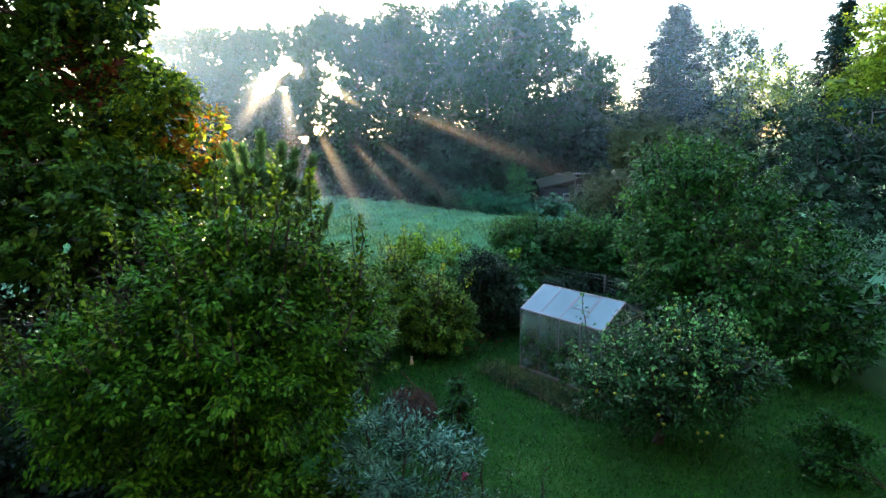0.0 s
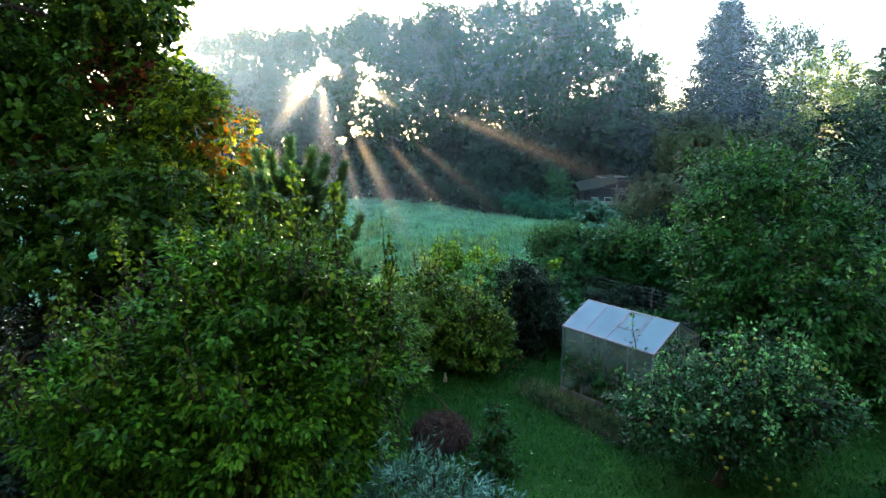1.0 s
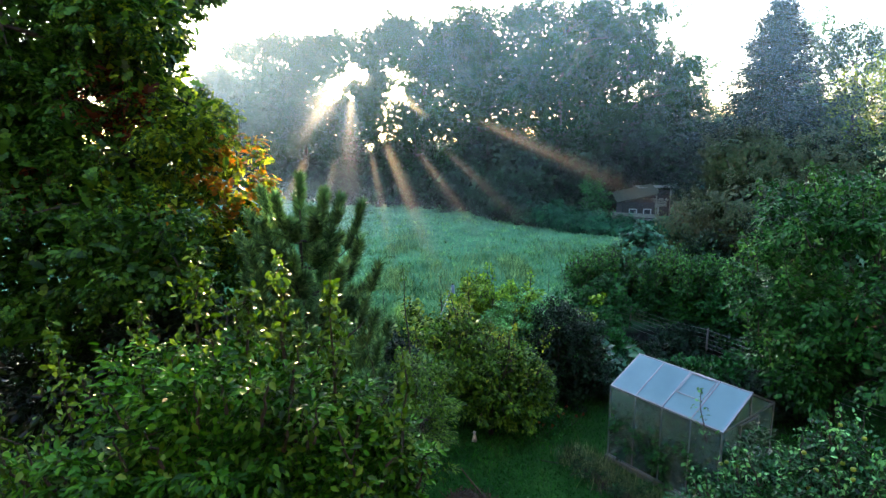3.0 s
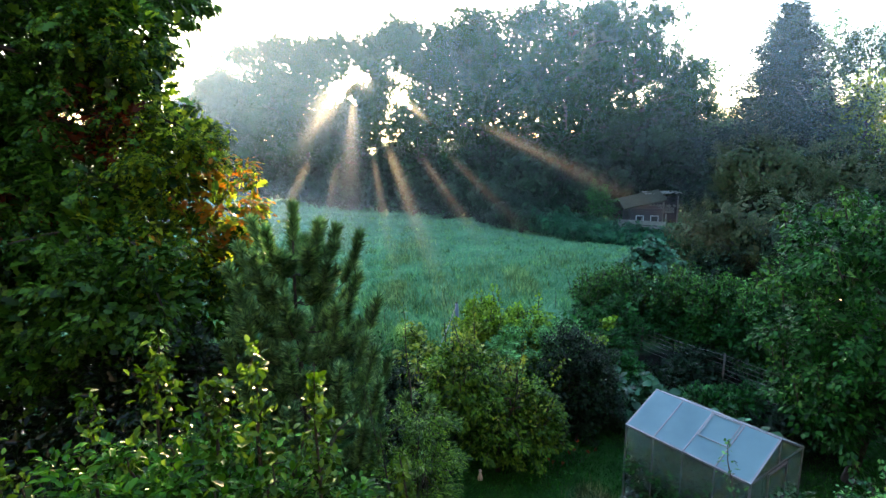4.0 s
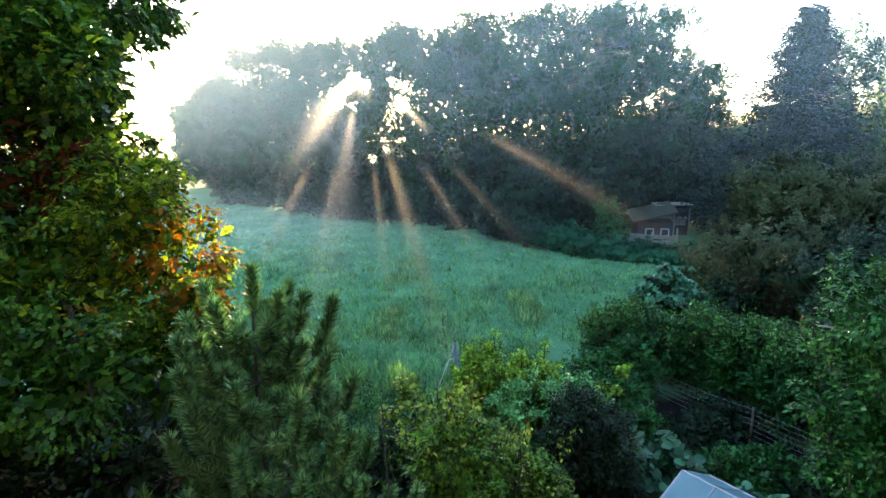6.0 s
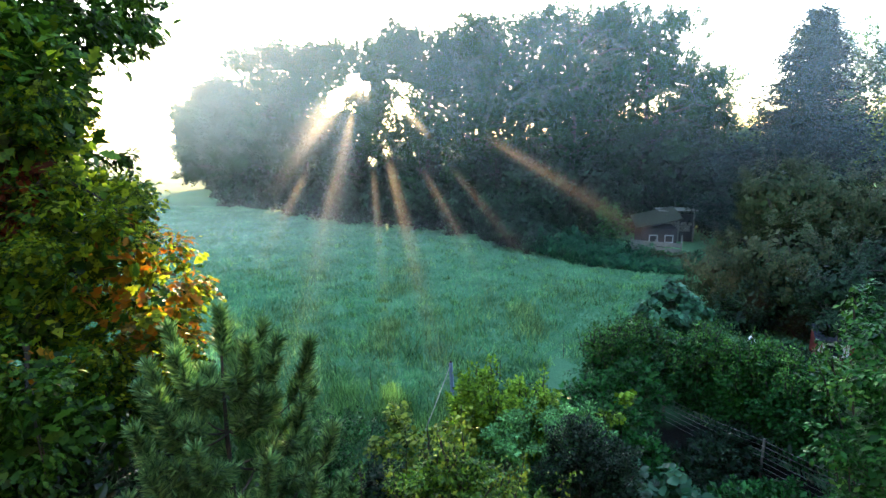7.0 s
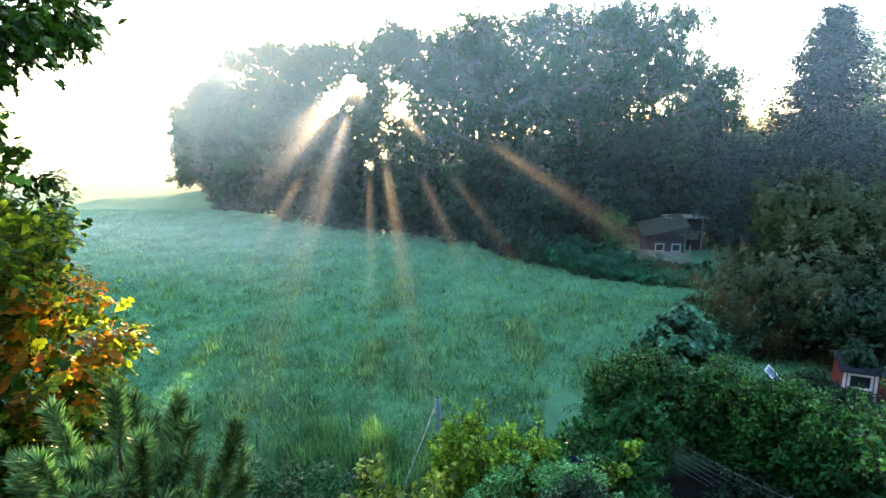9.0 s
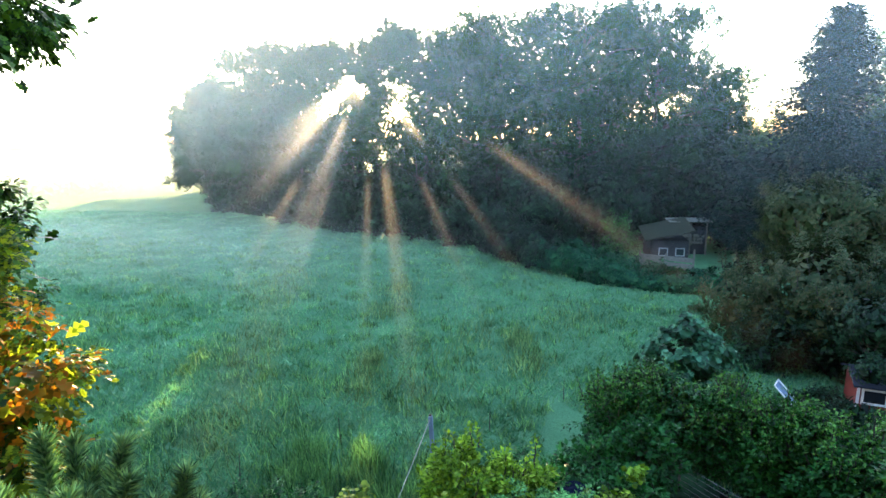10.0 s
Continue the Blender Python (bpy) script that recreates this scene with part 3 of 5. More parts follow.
# ---- garden plants ----
plant("pear_tree", "bushy pear tree in full leaf with upright shoots", "tree", (-2.75, 6.8),
      [(-2.7, 7.0, 2.9, 1.9, 1.6, 1.7), (-2.4, 7.1, 4.1, 0.95, 1.0, 0.7), (-4.4, 6.5, 2.6, 1.0, 0.9, 1.1), (-2.8, 6.6, 1.0, 1.7, 1.3, 1.3), (-1.5, 7.3, 3.0, 0.75, 0.8, 1.1)],
      980, 62, 0.08, OVAL, PEAR, 0.2, 0.09, 1, 16, 0.45, 0.5, core=9500, core_size=0.1, sprouts=120, sprout=0.4, young=YOUNG_PEAR,
      shoots=[((-2.8, 7.1, 4.7), (-2.8, 7.2, 5.55), 230), ((-2.0, 7.1, 4.5), (-2.05, 7.2, 5.5), 230), ((-1.6, 7.2, 4.2), (-1.6, 7.2, 5.35), 230), ((-1.0, 7.2, 3.8), (-0.95, 7.2, 4.7), 150), ((-4.0, 6.9, 3.9), (-4.1, 6.9, 4.95), 150),
              ((-4.7, 6.8, 3.3), (-4.75, 6.8, 4.3), 150), ((-3.4, 7.1, 4.2), (-3.45, 7.2, 5.05), 150), ((-0.9, 7.2, 3.0), (-0.55, 7.2, 3.25), 50), ((-5.4, 6.4, 2.2), (-5.8, 6.4, 3.0), 50), ((-2.4, 7.2, 4.6), (-2.4, 7.3, 5.2), 130)])
plant("oak_tree", "tall red oak with dark leaves, some turning orange", "tree", (-10.2, 15.6),
      [(-10.6, 15.6, 6.6, 2.9, 3.0, 3.0), (-10.6, 16.4, 10.8, 3.0, 3.0, 2.2), (-10.0, 18.3, 11.1, 1.6, 1.8, 1.05), (-7.3, 14.2, 6.6, 0.95, 1.2, 1.2), (-7.1, 14.3, 4.9, 1.2, 1.3, 0.9),
       (-8.9, 12.6, 3.6, 2.3, 1.8, 1.9), (-7.0, 11.9, 4.3, 1.4, 1.2, 1.0), (-10.4, 15.6, 8.7, 1.3, 1.6, 1.3), (-11.6, 13.0, 5.0, 2.5, 2.2, 3.0), (-12.6, 14.5, 9.5, 2.8, 2.5, 3.0), (-8.2, 13.2, 4.6, 1.9, 1.5, 1.5), (-10.2, 14.6, 7.4, 1.8, 1.5, 1.2), (-14.3, 16.6, 7.5, 2.4, 2.2, 2.8), (-9.2, 14.2, 6.0, 1.9, 1.6, 1.5), (-6.55, 14.4, 5.6, 1.0, 1.0, 1.05), (-6.4, 14.3, 4.4, 0.8, 0.8, 0.7), (-7.6, 14.4, 7.0, 1.0, 1.0, 0.8), (-8.3, 14.6, 9.1, 1.0, 1.0, 1.0), (-9.2, 14.6, 9.4, 1.4, 1.3, 1.3), (-8.8, 14.8, 8.2, 1.15, 1.2, 1.1), (-8.7, 15.0, 9.3, 1.1, 1.1, 1.0), (-9.6, 14.8, 6.8, 1.3, 1.2, 1.2), (-12.0, 14.8, 6.6, 1.5, 1.3, 1.4), (-6.9, 13.9, 3.6, 1.1, 1.0, 0.8)],
      1340, 54, 0.14, OAK_LEAF, OAK, 0.3, 0.26, 1, 22, 0.6, 0.5, core=18000, core_size=0.3, sprouts=40, sprout=0.8,
      accents=[(OAK_RED, (-8.9, 14.0, 7.2), 1.0, 0.45, "red_leaves", "dark red leaves"), (OAK_RED, (-10.6, 13.4, 5.2), 0.8, 0.5, "red_leaves", "dark red leaves"), (OAK_GOLD, (-6.0, 14.2, 5.7), 1.2, 0.42, "turning_leaves", "orange and gold leaves"), (OAK_GOLD, (-6.6, 12.4, 5.2), 0.5, 0.5, "turning_leaves", "orange and gold leaves"), (OAK_SUN_TINTED, (-6.7, 14.3, 6.2), 2.2, 0.75, "sun_tinted_oak_leaves", "leaves tinted yellow-green as if sunlit"), (OAK_SUN_TINTED, (-8.2, 14.8, 8.6), 1.6, 0.25, "sun_tinted_oak_leaves", "leaves tinted yellow-green as if sunlit")])
# lower foliage split from the oak, near black to paint in its shade
plant("shade_bush", "tall dark bush with small glossy leaves, near black to paint the oak's shade", "shrub", (-7.2, 12.4),
      [(-8.0, 12.9, 1.6, 2.2, 1.6, 1.4), (-7.0, 11.9, 2.2, 1.6, 1.3, 1.6), (-6.2, 12.2, 1.0, 1.3, 1.1, 1.3), (-6.1, 12.0, 3.0, 1.0, 0.9, 1.1), (-9.6, 12.2, 1.5, 1.6, 1.4, 1.3)],
      520, 40, 0.09, OVAL, SHADE_LEAF, 0.22, 0.08, 4, 10, 0.2, 0.5, crown_name="leaves", core=5000, core_size=0.2, twigs=80)
plant("cherry_tree", "small bushy fruit tree with yellowing leaves beside the lawn", "tree", (-0.7, 15.7),
      [(-0.75, 15.5, 0.65, 1.35, 1.2, 1.2), (-1.5, 15.4, 1.7, 0.7, 0.8, 0.8), (0.1, 15.5, 0.6, 0.6, 0.7, 0.7), (-1.9, 15.3, 1.4, 0.8, 0.8, 1.2)],
      440, 48, 0.095, DIAMOND, YOUNG, 0.19, 0.075, 2, 10, 0.5, 0.5, core=2500, core_size=0.14, sprouts=45, sprout=0.4, young=VINE,
      shoots=[((-1.3, 15.2, 2.4), (-1.3, 15.2, 3.5), 60), ((-0.4, 15.4, 1.6), (-0.2, 15.4, 2.6), 45), ((0.3, 15.8, 1.6), (0.75, 16.0, 2.0), 45), ((-1.6, 15.2, 2.4), (-1.8, 15.2, 3.1), 45)])
plant("willow_shrub", "slender young willow with arching green shoots", "shrub", (-1.95, 11.7),
      [(-1.9, 11.7, 1.2, 0.75, 0.8, 1.5), (-1.7, 11.4, 2.4, 0.5, 0.5, 0.7)], 170, 50, 0.09, NARROW, YOUNG, 0.16, 0.05, 4, 6, 0.4, 0.5, crown_name="leaves",
      shoots=[((-2.0, 12.0, 2.6), (-2.15, 12.15, 4.35), 80), ((-1.5, 11.2, 2.6), (-1.35, 10.9, 3.25), 60), ((-2.5, 11.7, 1.9), (-2.7, 11.7, 3.0), 50)])
plant("plum_tree", "round-headed plum tree in full green leaf", "tree", (7.0, 16.2),
      [(7.2, 16.2, 3.0, 2.4, 2.4, 2.3), (6.7, 16.4, 4.5, 1.6, 1.6, 1.1), (6.2, 16.0, 1.4, 1.2, 1.4, 1.3), (7.6, 13.6, 2.2, 1.4, 1.2, 1.4), (9.0, 15.6, 3.0, 1.4, 1.6, 1.6)],
      740, 42, 0.12, DIAMOND, PLUM, 0.26, 0.12, 1, 16, 0.5, 0.45, core=5000, core_size=0.18, sprouts=80, sprout=0.6, young=PLUM_TIP)
# the pale shoot colour stands in for glints on the top leaves
plant("apple_tree", "low spreading apple tree with yellow-green fruit", "tree", (4.4, 10.9),
      [(4.5, 10.9, 0.8, 1.65, 1.4, 1.2), (5.0, 11.0, 1.5, 0.95, 0.95, 0.8), (5.5, 10.4, 1.2, 0.8, 0.8, 0.6), (3.2, 11.0, 0.6, 0.75, 0.7, 0.7)],
      420, 46, 0.08, OVAL, APPLE, 0.2, 0.1, 1, 12, 0.2, 0.55, core=3500, core_size=0.12, sprouts=60, sprout=0.4, young=PALE,
      shoots=[((5.6, 10.1, 1.4), (6.6, 9.9, 1.75), 60), ((3.1, 12.0, 1.4), (3.0, 12.4, 2.2), 45)])
plant("butterfly_bush", "silvery grey-green butterfly bush with long stems", "shrub", (-0.35, 6.4),
      [(-0.35, 6.4, 0.9, 0.85, 0.6, 1.1), (-0.55, 6.4, 1.7, 0.65, 0.5, 0.75), (0.2, 6.4, 1.3, 0.55, 0.5, 0.9), (-0.1, 6.5, 1.9, 0.5, 0.45, 0.5)],
      250, 45, 0.1, NARROW, SILVER, 0.14, 0.03, 6, 4, 0.0, 0.3, crown_name="leaves",
      shoots=[((-0.8, 6.4, 1.9), (-0.95, 6.4, 2.65), 60), ((-0.4, 6.45, 1.9), (-0.35, 6.5, 2.7), 60), ((-0.6, 6.5, 1.9), (-0.65, 6.6, 2.5), 60), ((0.15, 6.3, 1.5), (0.4, 6.4, 2.15), 60), ((-0.1, 6.4, 1.7), (-0.05, 6.5, 2.35), 60)])
plant("garden_shrub", "low grey-green flowering shrub", "shrub", (1.15, 6.3), [(1.1, 6.3, 0.6, 0.8, 0.7, 0.9), (0.7, 6.2, 0.9, 0.5, 0.5, 0.7)], 120, 40, 0.075, NARROW, APPLE, 0.15, 0.03, 5, 4, 0.0, 0.3, crown_name="leaves",
      shoots=[((0.6, 6.2, 1.2), (0.55, 6.3, 1.95), 40), ((1.3, 6.3, 1.1), (1.4, 6.4, 1.7), 40)])
plant("garden_shrub", "low light-green garden shrub on the lawn", "shrub", (7.2, 9.9), [(7.2, 9.9, -0.1, 0.9, 0.8, 0.6)], 110, 40, 0.08, OVAL, PLUM, 0.16, 0.03, 5, 4, 0.0, 0.3, crown_name="leaves")
plant("hazel_bush", "leafy hazel bush at the lawn's edge", "shrub", (10.2, 15.0), [(10.2, 15.2, 0.9, 1.9, 2.2, 1.5), (9.3, 13.9, 0.4, 1.2, 1.2, 1.0), (11.0, 17.0, 1.4, 2.0, 2.0, 1.8)], 340, 34, 0.115, DIAMOND, PLUM, 0.26, 0.06, 6, 8, 0.3, 0.5, crown_name="leaves", core=2500, core_size=0.26, twigs=80)
plant("boxwood_bush", "dense dark evergreen bush by the fence", "shrub", (1.2, 17.2), [(1.2, 17.2, 0.7, 1.2, 1.0, 1.45), (0.9, 17.4, 1.5, 0.8, 0.8, 0.8)], 340, 50, 0.065, DIAMOND, DARK, 0.17, 0.05, 4, 5, 0.1, 0.6, crown_name="leaves", core=3500, core_size=0.12, twigs=0)
plant("bindweed_tangle", "pale green bindweed smothering a low bush", "climber", (-0.2, 18.3), [(-0.2, 18.1, 0.9, 1.35, 0.95, 1.3), (0.9, 18.7, 0.8, 0.8, 0.7, 1.2)], 340, 50, 0.08, DIAMOND, PALE, 0.15, 0.03, 4, 4, 0.2, 0.65, crown_name="leaves")
plant("golden_elder", "yellow-green elder bush at the meadow's edge", "shrub", (-1.25, 19.1), [(-1.3, 19.1, 1.15, 0.9, 0.85, 1.4), (-0.4, 19.3, 1.0, 0.7, 0.6, 1.0), (0.1, 19.4, 1.4, 0.25, 0.3, 0.7)], 400, 48, 0.11, DIAMOND, LIME, 0.17, 0.04, 5, 6, 0.2, 0.55, crown_name="leaves", core=900, core_size=0.16, sprouts=24, sprout=0.4, shoots=[((0.1, 19.4, 1.9), (0.12, 19.4, 2.6), 50)])
plant("grape_vine", "grape vine with yellowing leaves over a trellis bush", "climber", (-2.8, 17.6), [(-2.8, 17.7, 1.0, 1.1, 0.7, 1.2), (-2.2, 17.8, 1.6, 0.6, 0.5, 0.6)], 130, 22, 0.105, ROUND, VINE, 0.22, 0.03, 3, 5, 0.4, 0.7, crown_name="leaves")
plant("bramble_bush", "dark bramble bush at the meadow's edge", "shrub", (-4.9, 18.4), [(-4.9, 18.4, 0.4, 1.6, 0.9, 0.95), (-6.6, 18.6, 0.2, 1.4, 0.9, 0.7)], 240, 40, 0.09, DIAMOND, HEDGE, 0.2, 0.03, 5, 6, 0.2, 0.55, crown_name="leaves")
HEDGE_SPOTS = [(2.2, 23.4, 1.0, 1.1, 1.9), (3.2, 23.8, 1.1, 1.2, 1.9), (4.8, 23.1, 1.1, 1.1, 2.0), (5.8, 21.9, 1.1, 1.1, 2.15), (6.8, 20.7, 1.2, 1.1, 2.25), (8.0, 19.5, 1.3, 1.2, 2.5), (9.4, 18.4, 1.5, 1.4, 2.4)]
for (hx, hy, hr, hr2, hh), hm in zip(HEDGE_SPOTS, (HEDGE, APPLE, HEDGE, PLUM) * 2):
    plant("hedge_bush", "untrimmed mixed hedge bush behind the wire fence", "shrub", (hx, hy), [(hx, hy, 0.2 + hh * 0.35, hr, hr2 * 0.8, hh * 0.75), (hx + 0.3, hy + 0.2, hh * 0.75, hr * 0.7, hr * 0.7, hh * 0.35)],
          300, 32, 0.095, DIAMOND, hm, 0.2, 0.05, 5, 6, 0.2, 0.5, core=1600, core_size=0.2, twigs=80, sprouts=70, sprout=0.45, young=PLUM_TIP, group="hedge bushes behind the fence", crown_name="leaves", shoots=[((hx, hy, hh), (hx + 0.2, hy, hh + 0.55), 30), ((hx - 0.6, hy, hh - 0.1), (hx - 0.7, hy, hh + 0.4), 30)])
plant("elder_bush", "dark elder bush leaning over the playhouse", "shrub", (11.2, 30.0), [(11.0, 30.0, 1.6, 2.6, 1.4, 2.0), (8.6, 30.2, 0.9, 1.6, 1.2, 1.3)], 300, 56, 0.1, DIAMOND, DARK, 0.24, 0.06, 5, 6, 0.2, 0.5, crown_name="leaves", core=2400, core_size=0.24, twigs=60)
plant("walnut_tree", "low walnut tree shading the playhouse", "tree", (12.0, 28.6), [(10.6, 27.6, 2.7, 2.0, 1.5, 1.0), (12.6, 28.4, 3.4, 2.2, 1.8, 1.4), (9.9, 26.3, 1.75, 1.1, 0.5, 0.5)], 360, 44, 0.12, DIAMOND, DARK, 0.26, 0.12, 1, 8, 0.3, 0.5, core=2400, core_size=0.24, twigs=60, facing=True)
# added dark bush that stands in for the black shade below the oak
plant("shade_fill_bush", "dark bush added to stand in for shade under oak and pine", "shrub", (-5.9, 11.6), [(-5.9, 11.6, 0.6, 1.2, 1.0, 1.5), (-4.6, 11.9, 0.3, 1.0, 0.9, 1.1)], 300, 40, 0.08, NARROW, DARK, 0.2, 0.05, 4, 5, 0.1, 0.5, crown_name="leaves", core=2000, core_size=0.22, twigs=60)
# most DARK ones near the oak are added, standing in for deep shade there
for qx, qy, qh, qm in ((-2.7, 14.3, 1.9, DARK), (-3.5, 16.4, 1.9, DARK), (-1.9, 17.0, 1.7, DARK), (-5.6, 16.6, 1.7, HEDGE), (-4.4, 9.9, 1.6, DARK), (-6.4, 9.6, 1.8, DARK), (-8.4, 10.6, 2.0, DARK), (-9.8, 9.6, 2.2, DARK), (-8.0, 9.0, 1.5, DARK), (-7.2, 8.2, 1.8, DARK), (-9.6, 8.0, 2.2, DARK), (-5.6, 8.6, 1.5, DARK), (-11.8, 9.6, 2.4, DARK), (-13.2, 14.2, 2.4, DARK), (-12.2, 12.6, 2.2, DARK), (-14.6, 13.2, 2.4, DARK), (-13.6, 11.4, 2.2, DARK), (-16.0, 16.5, 2.6, DARK), (-12.8, 18.6, 2.6, DARK), (-10.8, 18.4, 2.4, DARK), (-8.8, 17.4, 2.2, DARK), (-11.0, 11.4, 2.2, DARK), (2.4, 19.8, 0.7, HEDGE), (4.2, 18.2, 0.9, HEDGE), (2.6, 22.1, 1.7, HEDGE), (1.2, 21.7, 1.2, HEDGE), (-0.6, 20.2, 1.6, HEDGE), (0.1, 20.9, 0.9, HEDGE), (1.9, 20.9, 1.1, HEDGE), (6.6, 25.0, 1.0, DARK), (9.0, 25.4, 0.7, DARK), (8.6, 26.6, 0.6, DARK), (10.4, 24.8, 1.0, PLUM), (11.8, 25.0, 1.2, HEDGE), (4.0, 19.7, 0.7, DARK), (5.2, 18.6, 0.7, HEDGE), (6.2, 17.6, 0.8, DARK), (4.9, 20.6, 0.6, DARK)):
    gz0 = float(ground_z(qx, qy)) + 0.1
    plant("border_shrub", "leafy shrub in the crowded garden border", "shrub", (qx, qy), [(qx, qy, qh * 0.3 + gz0, 1.05, 0.9, qh * 0.7), (qx + 0.3, qy, qh * 0.6 + gz0, 0.7, 0.7, qh * 0.5)], 120, 30, 0.09, DIAMOND, qm, 0.17, 0.04, 4, 5, 0.2, 0.5,
          crown_name="leaves", core=700, core_size=0.2, twigs=40, group="shrubs in the garden border")
plant("squash_mound", "mound of climbing squash with large round leaves", "climber", (4.7, 26.2), [(4.7, 26.7, 0.65, 1.55, 1.3, 2.1)], 420, 20, 0.18, ROUND, SQUASH, 0.16, 0.04, 3, 5, 0.3, 0.85, crown_name="leaves", facing=True)
plant("rhubarb_plant", "large-leaved rhubarb plant beside the fence", "plant", (2.7, 18.2), [(2.8, 18.2, 0.0, 0.9, 0.7, 0.6)], 90, 9, 0.23, ROUND, SQUASH, 0.2, 0.02, 4, 4, 0.5, 0.7, crown_name="leaves")
plant("rhubarb_plant", "large-leaved rhubarb plant beside the fence", "plant", (4.7, 15.9), [(4.6, 16.3, -0.1, 0.8, 0.7, 0.5)], 70, 9, 0.21, ROUND, SQUASH, 0.2, 0.02, 4, 4, 0.5, 0.7, crown_name="leaves")


plant("hop_vine", "yellow-green hop vine creeping over the border", "climber", (1.8, 20.0), [(0.7, 19.6, 0.75, 0.35, 0.2, 0.12), (1.3, 19.8, 0.9, 0.35, 0.2, 0.12), (1.9, 20.0, 1.1, 0.3, 0.2, 0.14), (2.2, 20.1, 1.4, 0.2, 0.2, 0.2)], 44, 14, 0.11, ROUND, LIME, 0.14, 0.02, 3, 4, 0.3, 0.6, crown_name="leaves", twigs=20)


def tarpaulin():
    """A wrinkled sheet hanging over a stack, down to the ground."""
    n = 26
    u = np.linspace(-1, 1, n)
    A, B = np.meshgrid(u, u, indexing="ij")
    h = np.clip(1.35 - 1.3 * (np.abs(A) ** 4 + np.abs(B) ** 4) ** 0.5, 0, 1)
    z = 0.95 * h + 0.03 * np.sin(7 * A + 3 * B) + 0.02 * np.sin(13 * B - 5 * A)
    v = np.stack([A * 0.72 + 0.04 * np.sin(9 * z), B * 0.55 + 0.04 * np.sin(8 * z + 1), np.maximum(z, -0.02)], -1).reshape(-1, 3)
    i, j = np.meshgrid(np.arange(n - 1), np.arange(n - 1), indexing="ij")
    f = np.stack([i * n + j, (i + 1) * n + j, (i + 1) * n + j + 1, i * n + j + 1], -1).reshape(-1, 4)
    ob = mesh_object("tarpaulin", v, f, solid_mat("navy_sheeting", (0.003, 0.006, 0.016), (0.007, 0.012, 0.03), 5.0, 1.0, 0, 0.4, 0.02), None, "", True)
    ob.location = (1.0, 20.45, float(ground_z(1.0, 20.45)))
    ob.data.materials[0].node_tree.nodes["Principled BSDF"].inputs["Specular IOR Level"].default_value = 0.05
    s = ob.modifiers.new("thickness", "SOLIDIFY")
    s.thickness = 0.01
    tagged(ob, "dark navy tarpaulin draped over a garden stack", "tarpaulin")


tarpaulin()


# ---- right-hand trees behind the garden ----
plant("thicket", "tall russet-green thicket of climbers and shrubs", "shrub", (11.5, 33.0),
      [(10.6, 31.5, 2.4, 3.2, 3.0, 2.7), (12.0, 34.0, 4.6, 2.9, 2.8, 2.6), (15.5, 33.0, 3.6, 3.4, 3.0, 3.2), (8.5, 33.0, 1.6, 2.4, 2.2, 2.0), (10.2, 33.5, 5.4, 1.8, 1.8, 1.8)], 1250, 56, 0.11, DIAMOND, RUSSET, 0.3, 0.1, 6, 14, 0.2, 0.6, crown_name="leaves", core=6500, core_size=0.3, twigs=90, sprouts=90, sprout=0.8, facing=True)
plant("dark_tree", "dark dense broadleaf tree behind the hedge", "tree", (18.5, 28.0), [(18.5, 28.0, 3.2, 4.2, 4.0, 3.2), (16.0, 26.0, 2.4, 2.6, 2.6, 2.4), (22.0, 26.0, 3.6, 4.0, 4.0, 3.4), (17.6, 31.0, 5.0, 3.0, 2.6, 2.7), (21.6, 31.0, 5.3, 3.5, 3.0, 2.8)], 800, 60, 0.15, LEAFLET, DARK, 0.4, 0.18, 1, 14, 0.2, 0.6, core=3000, core_size=0.5, twigs=80)
plant("maple_tree", "tall maple with yellow-green leaves coloured as if sunlit", "tree", (28.0, 37.0), [(28.0, 37.0, 7.5, 4.5, 4.5, 4.5), (27.0, 36.0, 11.5, 3.2, 3.2, 3.0), (25.0, 36.5, 8.5, 2.0, 2.0, 1.8)], 700, 60, 0.24, LEAFLET, SUN_TINTED, 0.55, 0.25, 1, 16, 0.2, 0.6, core=2200, core_size=0.6, twigs=90)
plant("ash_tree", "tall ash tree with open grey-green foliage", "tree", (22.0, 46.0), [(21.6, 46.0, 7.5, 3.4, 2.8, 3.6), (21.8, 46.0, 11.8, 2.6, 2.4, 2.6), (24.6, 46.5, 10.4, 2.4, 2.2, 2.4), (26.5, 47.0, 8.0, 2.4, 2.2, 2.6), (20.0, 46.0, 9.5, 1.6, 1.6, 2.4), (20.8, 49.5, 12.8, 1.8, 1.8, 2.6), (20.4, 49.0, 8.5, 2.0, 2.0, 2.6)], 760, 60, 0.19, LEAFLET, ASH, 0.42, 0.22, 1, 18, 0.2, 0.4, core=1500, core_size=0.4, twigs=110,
      accents=[(SUN_TINTED, (23.2, 45.2, 8.8), 3.2, 0.85, "sun_tinted_leaves", "yellow-green leaves low in the crown, coloured as if sunlit")])


